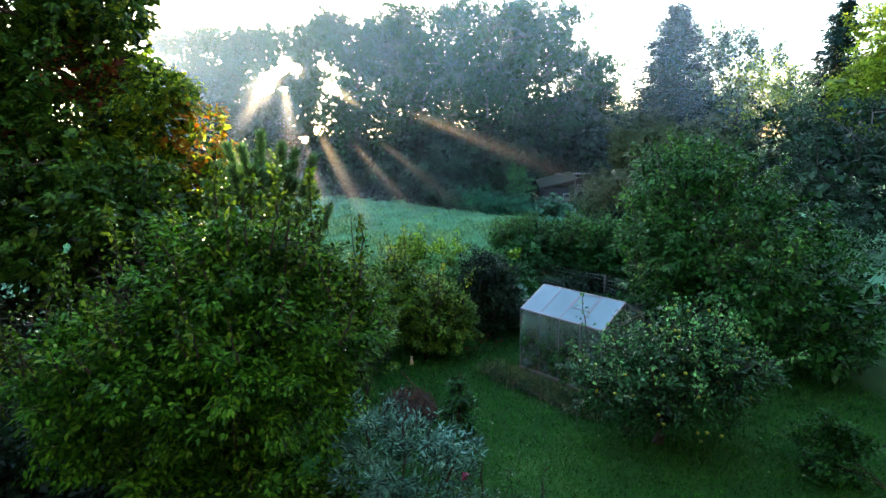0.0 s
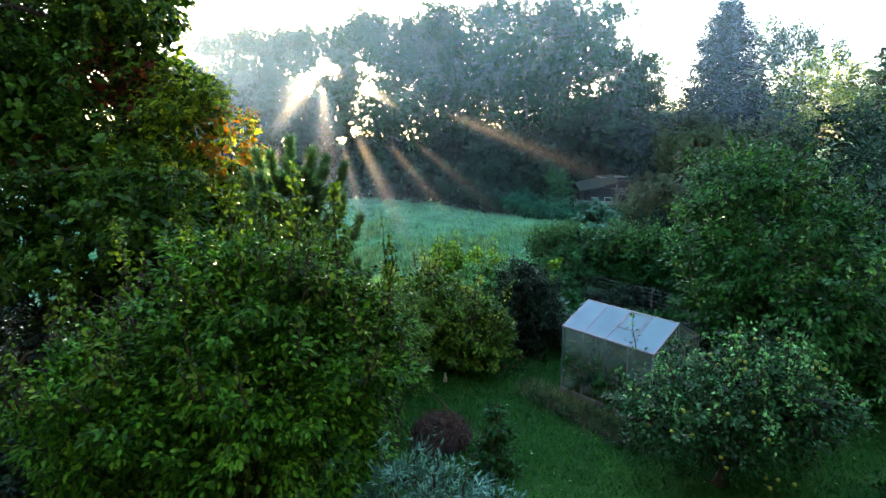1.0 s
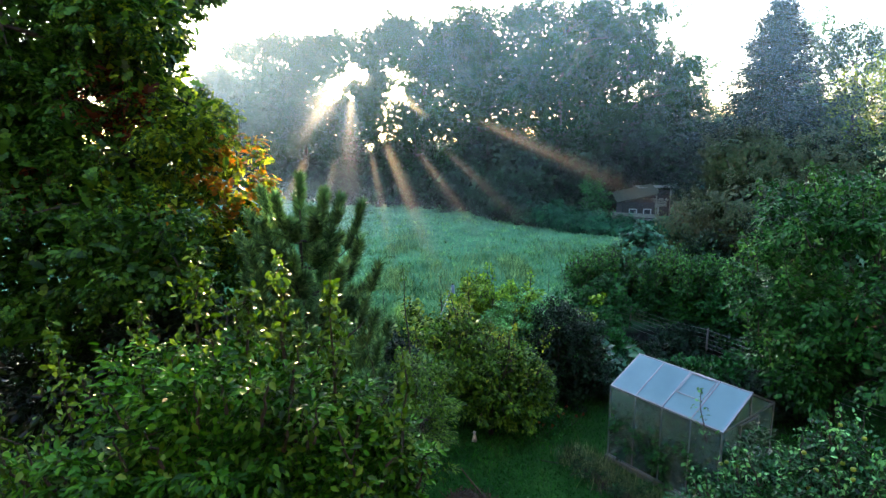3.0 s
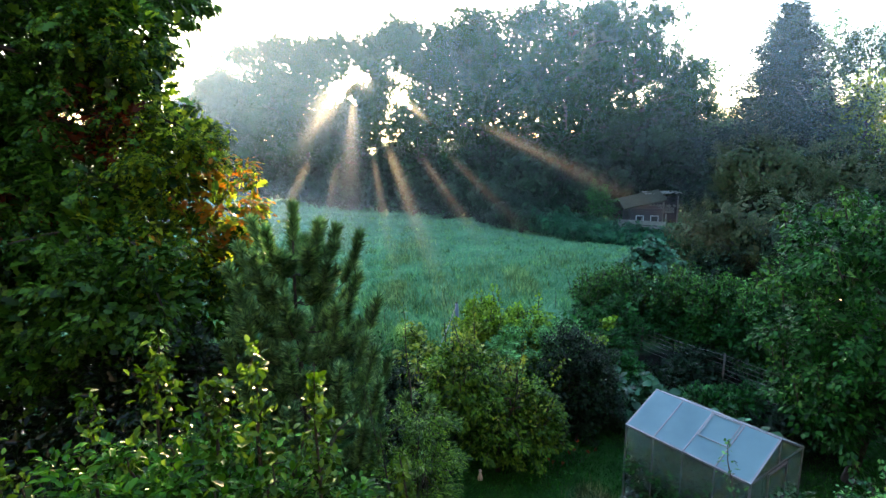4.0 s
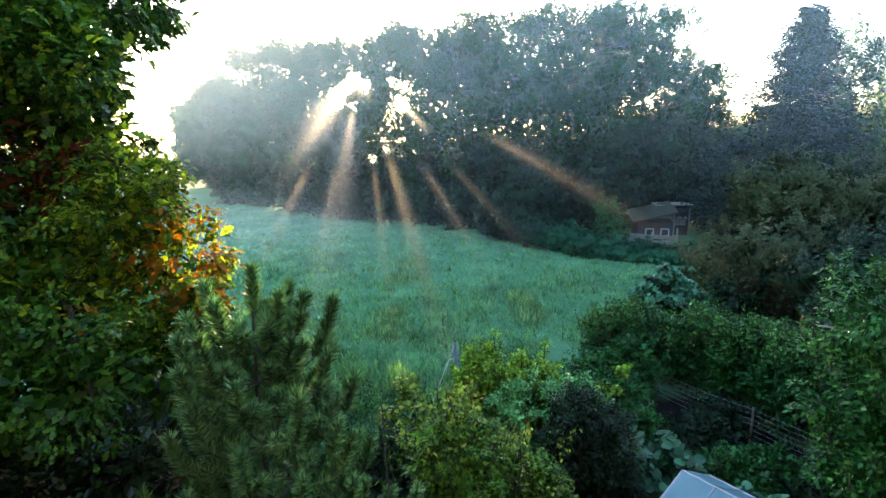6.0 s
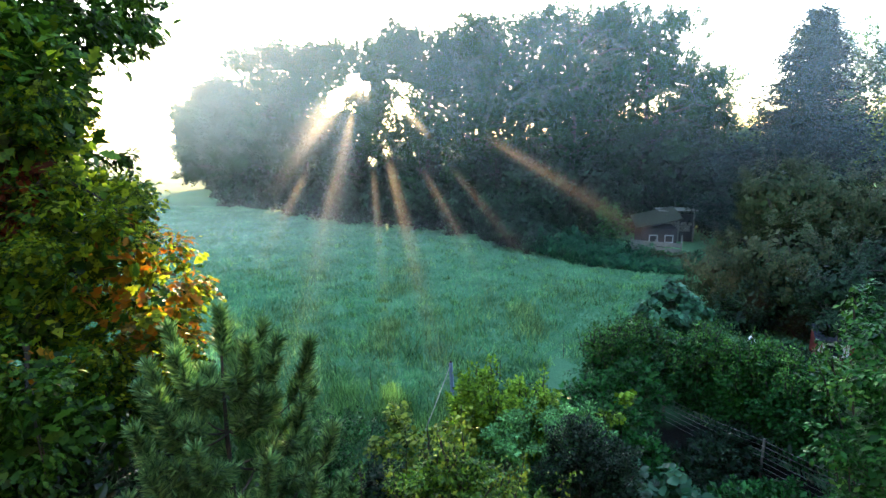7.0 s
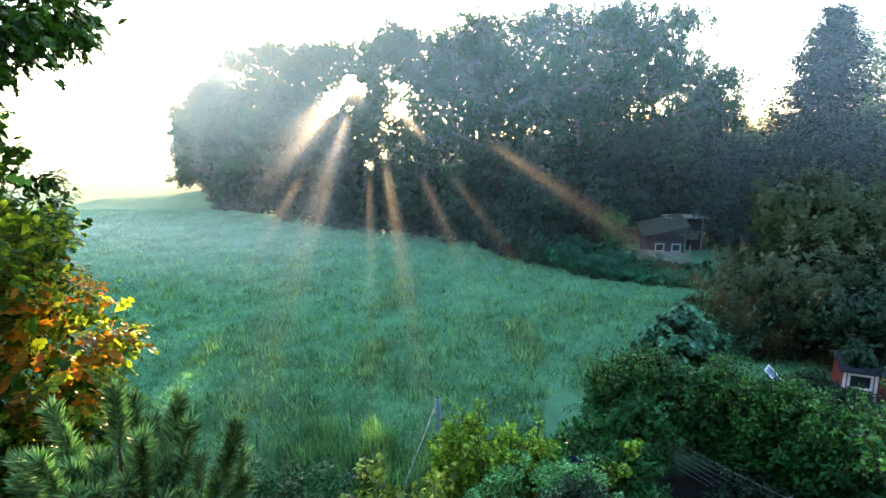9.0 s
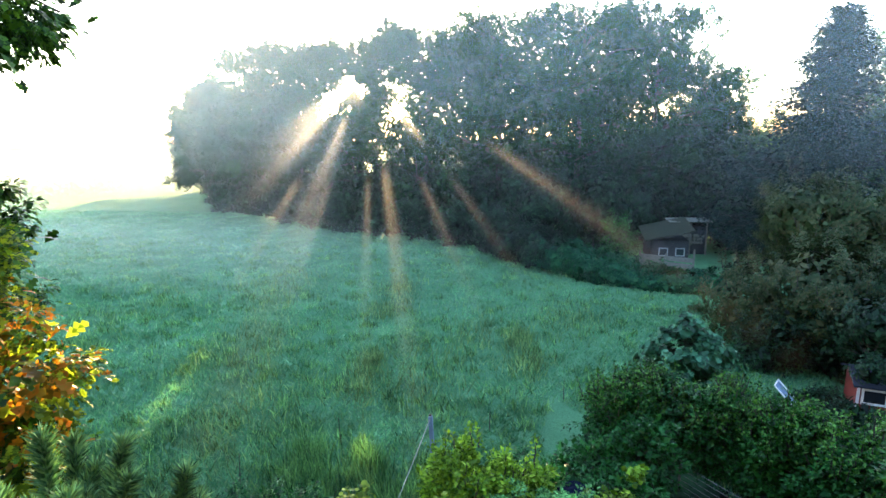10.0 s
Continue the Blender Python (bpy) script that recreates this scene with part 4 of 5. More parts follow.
def spruce(name, label, base, height, radius, whorls, needles, size, group="", mat=None):
    """A spruce: straight trunk, whorls of drooping boughs, sprays along each."""
    z0 = float(ground_z(*base)) - 0.05
    root = thing(name, (*base, z0), label, "tree", group)
    t = Tubes()
    t.add(np.array([(0, 0, h) for h in np.linspace(0, height, 10)]), np.linspace(0.022 * height, 0.01, 10), 8)
    pos, along = [], []
    for i in range(whorls):
        u = i / whorls
        h0 = height * (0.05 + 0.93 * u)
        reach = radius * (1 - u) ** 0.8 * (0.65 + 0.6 * rng.random()) + 0.04 * height * (1 - u) + 0.1
        for k in range(rng.integers(5, 8)):
            a = rng.random() * 6.283
            h = h0 + 0.03 * height * (1 - u) * rng.normal()
            r = reach * (0.7 + 0.45 * rng.random())
            s = np.linspace(0, 1, 5)
            p = np.stack([np.cos(a) * r * s, np.sin(a) * r * s, h - r * 0.28 * np.sin(s * 2.2) + 0.12 * r * s ** 3], -1)
            t.add(p, np.linspace(0.006 * height * (1 - u) + 0.012, 0.006, 5), 4)
            m = int(needles * (0.3 + r / radius))
            w = rng.random(m) ** 0.7
            q = np.stack([np.interp(w, s, p[:, j]) for j in range(3)], -1) + rng.normal(0, 0.055 * radius, (m, 3)) * np.array([1, 1, 0.55])
            pos.append(q)
            along.append(unit(rng.normal(size=(m, 3))) * 0.7 + np.array([np.cos(a), np.sin(a), -0.35]))
    t.make("trunk", BARK, root)
    pos, along = np.concatenate(pos), np.concatenate(along)
    out = unit(pos * np.array([1, 1, 0]))
    v, f = blades(SPRAY, pos, along, out + np.array([0, 0, 0.6]) + rng.normal(0, 0.25, pos.shape), size * (0.7 + 0.6 * rng.random(len(pos))))
    mesh_object("crown", v, f, mat or SPRUCE, root)


spruce("spruce_tree", "tall dark spruce with drooping boughs", (17.8, 49.0), 16.6, 7.0, 58, 240, 0.3)
spruce("young_spruce", "waist-high blue-green young spruce on the lawn", (0.25, 10.6), 1.75, 0.46, 18, 44, 0.09, mat=HEDGE)
spruce("spruce_tree", "tall dark spruce with drooping boughs", (33.0, 52.0), 17.5, 3.8, 40, 60, 0.5)


def pine(base, height):
    """A young pine: whorls of rising branches that end in upright candles thick with needles."""
    z0 = float(ground_z(*base)) - 0.05
    root = thing("young_pine", (*base, z0), "young pine with upright candle shoots and blue-green needles", "tree")
    t = Tubes()
    t.add(np.array([(0.05 * math.sin(h), 0, h) for h in np.linspace(0, height, 9)]), np.linspace(0.085, 0.014, 9), 7)
    candles = [((0, 0, height - 0.3), (0.02, 0, height + 0.35))]
    for i in range(10):
        u = i / 10
        h = height * (0.08 + 0.86 * u)
        reach = 1.8 * (1 - u) ** 0.75 + 0.3
        for k in range(6):
            a = k * 1.047 + i * 0.6 + rng.normal(0, 0.15)
            r = reach * (0.75 + 0.4 * rng.random())
            tip = np.array([np.cos(a) * r, np.sin(a) * r, h + r * 0.42])
            s = np.linspace(0, 1, 6)[:, None]
            p = np.array([0, 0, h]) * (1 - s) + tip * s - np.array([0, 0, 0.18 * r]) * np.sin(np.pi * s)
            t.add(p, np.linspace(0.03 * (1 - u) + 0.012, 0.008, 6), 5)
            ln = 0.5 + 0.3 * rng.random()
            candles.append((tip, tip + np.array([np.cos(a) * ln * 0.3, np.sin(a) * ln * 0.3, ln])))
            for j in range(5):
                w = 0.3 + 0.65 * rng.random()
                q = p[0] + (tip - p[0]) * w - np.array([0, 0, 0.18 * r * math.sin(math.pi * w)])
                b = a + rng.choice([-1, 1]) * (0.5 + 0.6 * rng.random())
                ln = 0.28 + 0.25 * rng.random()
                candles.append((q, q + np.array([np.cos(b) * ln * 0.55, np.sin(b) * ln * 0.55, ln * 0.8])))
    pos, along = [], []
    for a, b in candles:
        a, b = np.array(a, float), np.array(b, float)
        t.add(np.array([a, (a + b) / 2, b]), (0.009, 0.008, 0.004), 4)
        m = int(900 * np.linalg.norm(b - a)) + 70
        pos.append(a + (b - a) * rng.random(m)[:, None])
        d = (b - a) / np.linalg.norm(b - a)
        along.append(unit(rng.normal(size=(m, 3))) * 0.85 + d)
    t.make("trunk", BARK, root)
    pos, along = np.concatenate(pos), np.concatenate(along)
    v, f = blades(PINE_NEEDLE, pos, along, unit(rng.normal(size=pos.shape)), 0.19 * (0.7 + 0.5 * rng.random(len(pos))))
    mesh_object("needles", v, f, PINE, root)


pine((-4.3, 12.9), 6.2)


# ---- the grove across the meadow ----
# slots along the sun's rays where the crowns stand open: a point on the ray, and the slot's radius
SLOTS = [((-16.4, 57, 12.7), 0.85), ((-17.3, 57, 13.4), 0.75), ((-18.0, 57, 12.4), 0.8), ((-8.4, 56, 9.6), 0.25)]
# where the shafts of light leave the grove: a point, the shaft's radius, its length and how thick its mist is
SHAFTS = [((-16.4, 57, 12.7), 0.7, 20, 0.022), ((-17.3, 57, 13.4), 0.6, 22, 0.02), ((-19.1, 56, 11.3), 1.3, 34, 0.026), ((-19.8, 55, 9.7), 0.6, 34, 0.012), ((-16.6, 54, 10.0), 0.6, 50, 0.022),
          ((-12.95, 53, 5.7), 0.55, 40, 0.008), ((-14.5, 53, 4.8), 0.36, 36, 0.006), ((-9.5, 52, 4.9), 0.5, 30, 0.005), ((-3.5, 50, 7.7), 0.6, 34, 0.007), ((-11.65, 54, 10.4), 0.28, 14, 0.016), ((-10.9, 54, 9.7), 0.26, 13, 0.015),
          ((-6.8, 51, 5.2), 0.45, 26, 0.003), ((-22.5, 56, 4.5), 0.8, 28, 0.009), ((-18.9, 55, 4.2), 0.45, 34, 0.01)]
SLOTS += [(q, r * 0.95) for q, r, *_ in SHAFTS]
# x, y, height, spread
# the first five stand unseen behind the grove, added to shade the left meadow
GROVE_TREES = [(-70.0, 115.0, 17.0, 6.5), (-64.0, 106.0, 17.0, 6.5), (-58.5, 99.0, 17.0, 6.0), (-53.0, 92.0, 18.0, 6.5), (-47.0, 84.0, 17.0, 6.0), (-40.5, 74.0, 16.6, 6.0), (-34.0, 71.0, 20.4, 7.0), (-26.5, 66.0, 20.2, 7.0), (-18.5, 62.0, 19.0, 6.8), (-11.0, 60.0, 19.6, 6.6), (-4.0, 58.0, 20.4, 6.4), (2.5, 56.5, 20.4, 6.2), (8.0, 56.5, 20.0, 5.6), (12.8, 60.0, 15.5, 4.8), (-8.0, 69.0, 20.5, 6.5), (1.0, 67.0, 21.0, 6.5), (6.0, 66.0, 20.5, 6.0)]
for gx0, gy0, gh, gr in GROVE_TREES:
    lobes = [(gx0, gy0, gh * 0.46, gr, gr * 0.85, gh * 0.34), (gx0 + rng.normal(0, 0.8), gy0, gh * 0.72, gr * 0.86, gr * 0.75, gh * 0.25),
             (gx0 - gr * 0.3, gy0, gh * 0.87, gr * 0.62, gr * 0.55, gh * 0.11), (gx0 + gr * 0.35, gy0 - 0.5, gh * 0.85, gr * 0.55, gr * 0.5, gh * 0.1)]
    for k in range(14):
        a = rng.random() * 6.283
        br = gr * (0.24 + 0.2 * rng.random())
        lobes.append((gx0 + np.cos(a) * gr * 0.82, gy0 + np.sin(a) * gr * 0.68, gh * (0.2 + 0.65 * rng.random()), br, br, br * 0.85))
    if gx0 == -18.5:
        lobes += [(-16.4, 60.5, 16.6, 3.4, 2.2, 1.7), (-20.5, 60.5, 16.2, 2.8, 2.2, 1.8)]
    front = gy0 < 66.5 or -45 < gx0 < -25
    plant("grove_oak", "tall oak of the grove, dark against the low sun", "tree", (gx0, gy0), lobes, (920 if gx0 < -12 else 800) if front else 260, 64 if front else 44, 0.2 if front else 0.3, LEAFLET, GROVE, 0.42 if gx0 < -8 else 0.38, 0.3, 1, 18, 0.2, 0.35, gaps=SLOTS,
          core=(20000 if gx0 < -8 else 12500 if gx0 < 0 else 8000) if front else 6000 if gx0 < -8 else 2500, core_size=0.42 if front else 0.65, twigs=70, group="oaks of the grove", facing=True)
# the first six are hidden behind the oaks, added to block stray sun
EDGE = [(-1, 63, 10), (3.5, 64, 10), (-6.5, 63.5, 10), (8, 63, 10), (-12, 65, 10), (-16, 66, 10), (-43, 77, 5), (-46, 80, 6), (-50, 86, 7), (-55, 93, 7), (-60, 100, 7), (-39, 71, 4.5), (-35, 68.5, 4.8), (-31, 66.5, 5.0), (-27, 63.0, 5.0), (-23, 60.0, 5.2), (-19, 57.8, 5.2), (-15, 56.2, 5.2), (-11, 54.8, 5.2), (-7, 52.8, 5.2), (-3.5, 50.0, 4.6), (-1.6, 47.8, 2.8), (0.2, 46.0, 2.3), (1.8, 44.8, 1.9), (3.4, 43.6, 1.3), (5.0, 42.6, 0.9), (6.6, 42.0, 0.8), (8.2, 41.6, 0.9), (0, 52, 7.5), (-6, 56, 7.5), (-13, 59, 7.5), (-21, 62, 7.0), (4.0, 52.5, 7.5), (9.0, 56.5, 8.5), (13, 56.5, 8.5), (17, 58, 9.0), (-29, 67, 8), (22, 60, 8), (-36, 72, 8), (-25, 65.5, 9), (-17, 61, 9), (-9, 58.5, 9), (-2, 56, 9), (-41, 75, 8),
        (5.5, 60, 11), (10.5, 61, 11), (15, 62, 10), (1.5, 59.5, 11), (-4, 61, 11), (6.8, 54.5, 6.5), (19.5, 55, 7), (-31, 71, 11), (-22, 67, 12), (-38, 75, 9), (14.0, 53.5, 5.0), (11.5, 58.5, 9)]
for ex, ey, eh in EDGE:
    plant("edge_bush", "dark undergrowth bush along the grove", "shrub", (ex, ey), [(ex, ey, eh * 0.45, 2.7, 2.0, eh * 0.52), (ex + 1.2, ey + 0.5, eh * 0.3, 2.2, 1.6, eh * 0.36)], 100, 60, 0.24, LEAFLET, DARK if eh > 2 else UNDERGROWTH, 0.4, 0.06, 4, 6, 0.2, 0.5, core=2600, core_size=0.46,
          gaps=SLOTS, group="undergrowth along the grove", crown_name="leaves", twigs=0, facing=True)
plant("willow_bush", "pale green round bush beside the hut", "shrub", (4.8, 46.8), [(4.8, 46.8, 2.0, 1.25, 1.1, 1.7)], 120, 50, 0.15, DIAMOND, HEDGE, 0.26, 0.05, 5, 5, 0.2, 0.5, crown_name="leaves")
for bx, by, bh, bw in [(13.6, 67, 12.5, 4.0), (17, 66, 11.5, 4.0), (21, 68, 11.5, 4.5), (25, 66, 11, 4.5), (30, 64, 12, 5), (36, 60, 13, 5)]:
    plant("far_tree", "hazy broadleaf tree behind the gardens", "tree", (bx, by), [(bx, by, bh * 0.55, bw, bw * 0.8, bh * 0.42)], 220, 56, 0.24, LEAFLET, ASH, 0.5, 0.2, 1, 10, 0.2, 0.4, core=1600, core_size=0.6, twigs=50, group="trees behind the gardens", facing=True, accents=[(SUN_TINTED, (bx - 2, by - 2, bh * 0.5), 3.0, 0.35, "sun_tinted_leaves", "leaves tinted yellow-green as if sunlit")])


# ---- grass ----
def grass(name, label, n, where, height, width, mat, lean=0.35):
    p = where(n)
    p[:, 2] = ground_z(p[:, 0], p[:, 1]) - 0.01
    along = np.stack([rng.normal(0, lean, len(p)), rng.normal(0, lean, len(p)), np.ones(len(p))], -1)
    s = height * (0.5 + 0.9 * rng.random(len(p)))
    tv = (np.array([(width / height, 0, 0), (0, 1, 0), (-width / height, 0, 0)]), NEEDLE[1])
    v, f = blades(tv, p, along, np.stack([rng.normal(size=len(p)), rng.normal(size=len(p)), np.zeros(len(p))], -1), s)
    return tagged(mesh_object(name, v, f, mat), label, "grass", kind="stuff")


MEADOW = leaf_mat("meadow_blade", [(0.0768, 0.278, 0.164), (0.1, 0.332, 0.188), (0.138, 0.378, 0.214), (0.222, 0.398, 0.227)], 0.35, 0.5, 0.35, 0.15, 0.1)
LAWN = leaf_mat("lawn_blade", [(0.00944, 0.102, 0.00972), (0.0157, 0.151, 0.0144), (0.0282, 0.195, 0.023)], 0.3, 0.5, 0.9)


def meadow_spots(n):
    y = 18.5 + 60 * rng.random(n) ** 1.7
    x = -1.05 * (y - 6) + rng.random(n) * (1.05 * (y - 6) + 10)
    p = np.stack([x, y, np.zeros(n)], -1)
    tuft = rng.integers(0, n, n)
    near = rng.random(n) < 0.55
    p[near, :2] = p[tuft[near] // 9 * 9 % n, :2] + rng.normal(0, 0.12, (near.sum(), 2))
    return p[(p[:, 1] < 70) & ~((p[:, 0] > 0.3) & (p[:, 1] < 24.8 - 1.1 * (p[:, 0] - 2.1)))]


def lawn_spots(n):
    y = 9.0 + 9.5 * rng.random(n)
    return np.stack([-2.5 + 13 * rng.random(n), y, np.zeros(n)], -1)


grass("meadow_grass", "tall dewy meadow grass", 230000, meadow_spots, 0.2, 0.02, MEADOW, 0.75)
grass("lawn_grass", "short mown lawn grass", 80000, lawn_spots, 0.1, 0.007, LAWN, 0.6)



def sun_patch_spots(n):
    c = [(-6.1, 26.3, 0.9), (-6.4, 28.5, 0.5), (-0.3, 29.2, 0.7), (-0.8, 31.5, 0.6), (-7.6, 35.0, 0.9), (-8.2, 39.0, 1.0), (-4.0, 27.0, 1.6), (-12.0, 29.0, 1.8), (-3.0, 32.0, 1.8), (-9.0, 23.5, 1.6), (-15.0, 38.0, 2.5), (-20.0, 34.0, 2.5), (1.5, 35.0, 1.5)]
    k = rng.integers(0, len(c), n)
    c = np.array(c)[k]
    return np.stack([c[:, 0] + rng.normal(0, 1, n) * c[:, 2] * 0.6, c[:, 1] + rng.normal(0, 1, n) * c[:, 2], np.zeros(n)], -1)


def tuft_spots(n):
    y = 20.0 + 34 * rng.random(n // 30) ** 1.4
    x = -1.0 * (y - 8) + rng.random(n // 30) * (1.0 * (y - 8) + 7)
    k = ~((x > 0.3) & (y < 25.2 - 1.1 * (x - 2.1)))
    x, y, n = x[k], y[k], 30 * int(k.sum())
    return np.stack([np.repeat(x, 30) + rng.normal(0, 0.16, n // 30 * 30), np.repeat(y, 30) + rng.normal(0, 0.16, n // 30 * 30), np.zeros(n // 30 * 30)], -1)


def weed_spots(n):
    k = rng.integers(0, 60, n)
    c = np.stack([-6.5 + 8.0 * rng.random(60), 19.8 + 2.4 * rng.random(60)], -1)[k]
    return np.concatenate([c + rng.normal(0, 0.2, (n, 2)), np.zeros((n, 1))], 1)


PALE_BLADE = leaf_mat("pale_grass_blade", [(0.109, 0.24, 0.11), (0.156, 0.3, 0.13), (0.218, 0.35, 0.16)], 0.35, 0.6, 1.0)
RUSH = leaf_mat("rush_blade", [(0.0628, 0.21, 0.084), (0.113, 0.308, 0.112), (0.201, 0.42, 0.168)], 0.3, 0.5, 0.5)
# the pale blades stand in for sunlit patches of the meadow
grass("pale_grass", "patches of pale grass coloured to stand for sunlit meadow", 6000, sun_patch_spots, 0.42, 0.016, PALE_BLADE)
grass("tall_weeds", "tall dark green weeds at the meadow's near edge", 4500, weed_spots, 0.5, 0.013, RUSH, 0.3)
grass("grass_tufts", "darker upright tufts in the meadow grass", 24000, tuft_spots, 0.28, 0.018, RUSH, 0.4)


# ---- mist: fine droplets hanging over the meadow ----
def mist(name, label, n, lo, hi, size, fall):
    lo, hi = np.array(lo, float), np.array(hi, float)
    u = rng.random((n, 3))
    u[:, 2] = u[:, 2] ** fall
    w = np.minimum(u[:, 0], 1 - u[:, 0]) * 5
    u = u[rng.random(n) < w]
    n = len(u)
    p = lo + (hi - lo) * u
    v, f = blades((np.array([(0.5, 0, 0), (0, 0.87, 0), (-0.5, 0, 0)]), NEEDLE[1]), p, rng.normal(size=(n, 3)), rng.normal(size=(n, 3)), size * (0.6 + 0.8 * rng.random(n)))
    return tagged(mesh_object(name, v, f, MIST), label, "mist", kind="stuff")


def veil_mat(name, strength, x_range, z_fade, z_foot):
    """Haze: a thin veil of droplets, thicker and warmer to the west to paint the sun's glow, uneven in large drifts,
    thinning out upwards.
    """
    m, nt, bsdf, out = material(name)
    co = nt.nodes.new("ShaderNodeTexCoord")
    sep = nt.nodes.new("ShaderNodeSeparateXYZ")
    nt.links.new(co.outputs["Object"], sep.inputs[0])
    fac = None
    for axis_name, lo, hi, a, b in (("X", *x_range), ("Z", *z_foot, 1.0), ("Z", *z_fade, 1.0, 0.0)):
        r = nt.nodes.new("ShaderNodeMapRange")
        r.interpolation_type = "SMOOTHSTEP"
        for key, val in (("From Min", lo), ("From Max", hi), ("To Min", a), ("To Max", b)):
            r.inputs[key].default_value = val
        nt.links.new(sep.outputs[axis_name], r.inputs["Value"])
        if fac is None:
            fac = r.outputs[0]
        else:
            q = nt.nodes.new("ShaderNodeMath")
            q.operation = "MULTIPLY"
            nt.links.new(fac, q.inputs[0])
            nt.links.new(r.outputs[0], q.inputs[1])
            fac = q.outputs[0]
    drift = nt.nodes.new("ShaderNodeMapRange")
    for key, val in (("From Min", 0.3), ("From Max", 0.7), ("To Min", 0.7 * strength), ("To Max", 1.3 * strength)):
        drift.inputs[key].default_value = val
    nt.links.new(noise_tex(nt, 0.09, 2.0), drift.inputs["Value"])
    q = nt.nodes.new("ShaderNodeMath")
    q.operation = "MULTIPLY"
    nt.links.new(fac, q.inputs[0])
    nt.links.new(drift.outputs[0], q.inputs[1])
    d, c, mx = nt.nodes.new("ShaderNodeBsdfDiffuse"), nt.nodes.new("ShaderNodeBsdfTransparent"), nt.nodes.new("ShaderNodeMixShader")
    # the sun's glow is painted into the haze colour: warm west, cool east
    glow_tint = nt.nodes.new("ShaderNodeMapRange")
    glow_tint.inputs["From Min"].default_value, glow_tint.inputs["From Max"].default_value = -24.0, 2.0
    nt.links.new(sep.outputs["X"], glow_tint.inputs["Value"])
    nt.links.new(mixed(nt, glow_tint.outputs[0], (1.0, 0.9, 0.79), (0.8, 0.92, 1.0)), d.inputs[0])
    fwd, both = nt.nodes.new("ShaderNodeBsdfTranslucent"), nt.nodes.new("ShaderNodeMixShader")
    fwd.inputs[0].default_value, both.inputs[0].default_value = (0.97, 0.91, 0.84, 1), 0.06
    nt.links.new(d.outputs[0], both.inputs[1])
    nt.links.new(fwd.outputs[0], both.inputs[2])
    nt.links.new(q.outputs[0], mx.inputs[0])
    nt.links.new(c.outputs[0], mx.inputs[1])
    nt.links.new(both.outputs[0], mx.inputs[2])
    nt.links.new(mx.outputs[0], out.inputs[0])
    return m


def veil(name, label, line, x0, x1, top, mat):
    """A hanging bank of haze: an upright, gently waving sheet along a line y(x)."""
    xs, zs = np.linspace(x0, x1, 60), np.linspace(0.0, top, 8)
    A, B = np.meshgrid(xs, zs, indexing="ij")
    C = line(A) + 0.5 * np.sin(A * 0.31 + B * 0.17) + 0.3 * np.sin(A * 0.83)
    i, j = np.meshgrid(np.arange(59), np.arange(7), indexing="ij")
    f = np.stack([i * 8 + j, (i + 1) * 8 + j, (i + 1) * 8 + j + 1, i * 8 + j + 1], -1).reshape(-1, 4)
    return tagged(mesh_object(name, np.stack([A, C, B], -1).reshape(-1, 3), f, mat, None, "", True), label, "mist", kind="stuff")


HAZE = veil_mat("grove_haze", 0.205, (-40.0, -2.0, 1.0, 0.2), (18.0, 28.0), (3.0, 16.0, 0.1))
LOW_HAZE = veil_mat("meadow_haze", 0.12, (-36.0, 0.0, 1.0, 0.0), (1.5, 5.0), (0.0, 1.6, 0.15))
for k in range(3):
    veil("morning_mist", "thin bluish morning mist drifting before the grove, tinted warm towards the sun", lambda x, k=k: 46.0 - 0.36 * x + 0.0035 * x * x - 2.4 * k, -58, 22, 28, HAZE)
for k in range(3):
    veil("meadow_mist", "low white mist hanging over the meadow, tinted warm towards the sun", lambda x, k=k: 40.0 - 0.22 * x - 4.5 * k, -50, 7 - 1.5 * k, 5.2, LOW_HAZE)
mist("ground_mist", "low mist and dew hanging over the meadow grass", 50000, (-50, 34, 0.15), (8, 62, 0.9), 0.085, 1.2)
mist("fog_bank", "bright fog over the sunlit far meadow", 90000, (-260, 52, 0.2), (-60, 260, 5.5), 0.6, 1.2)


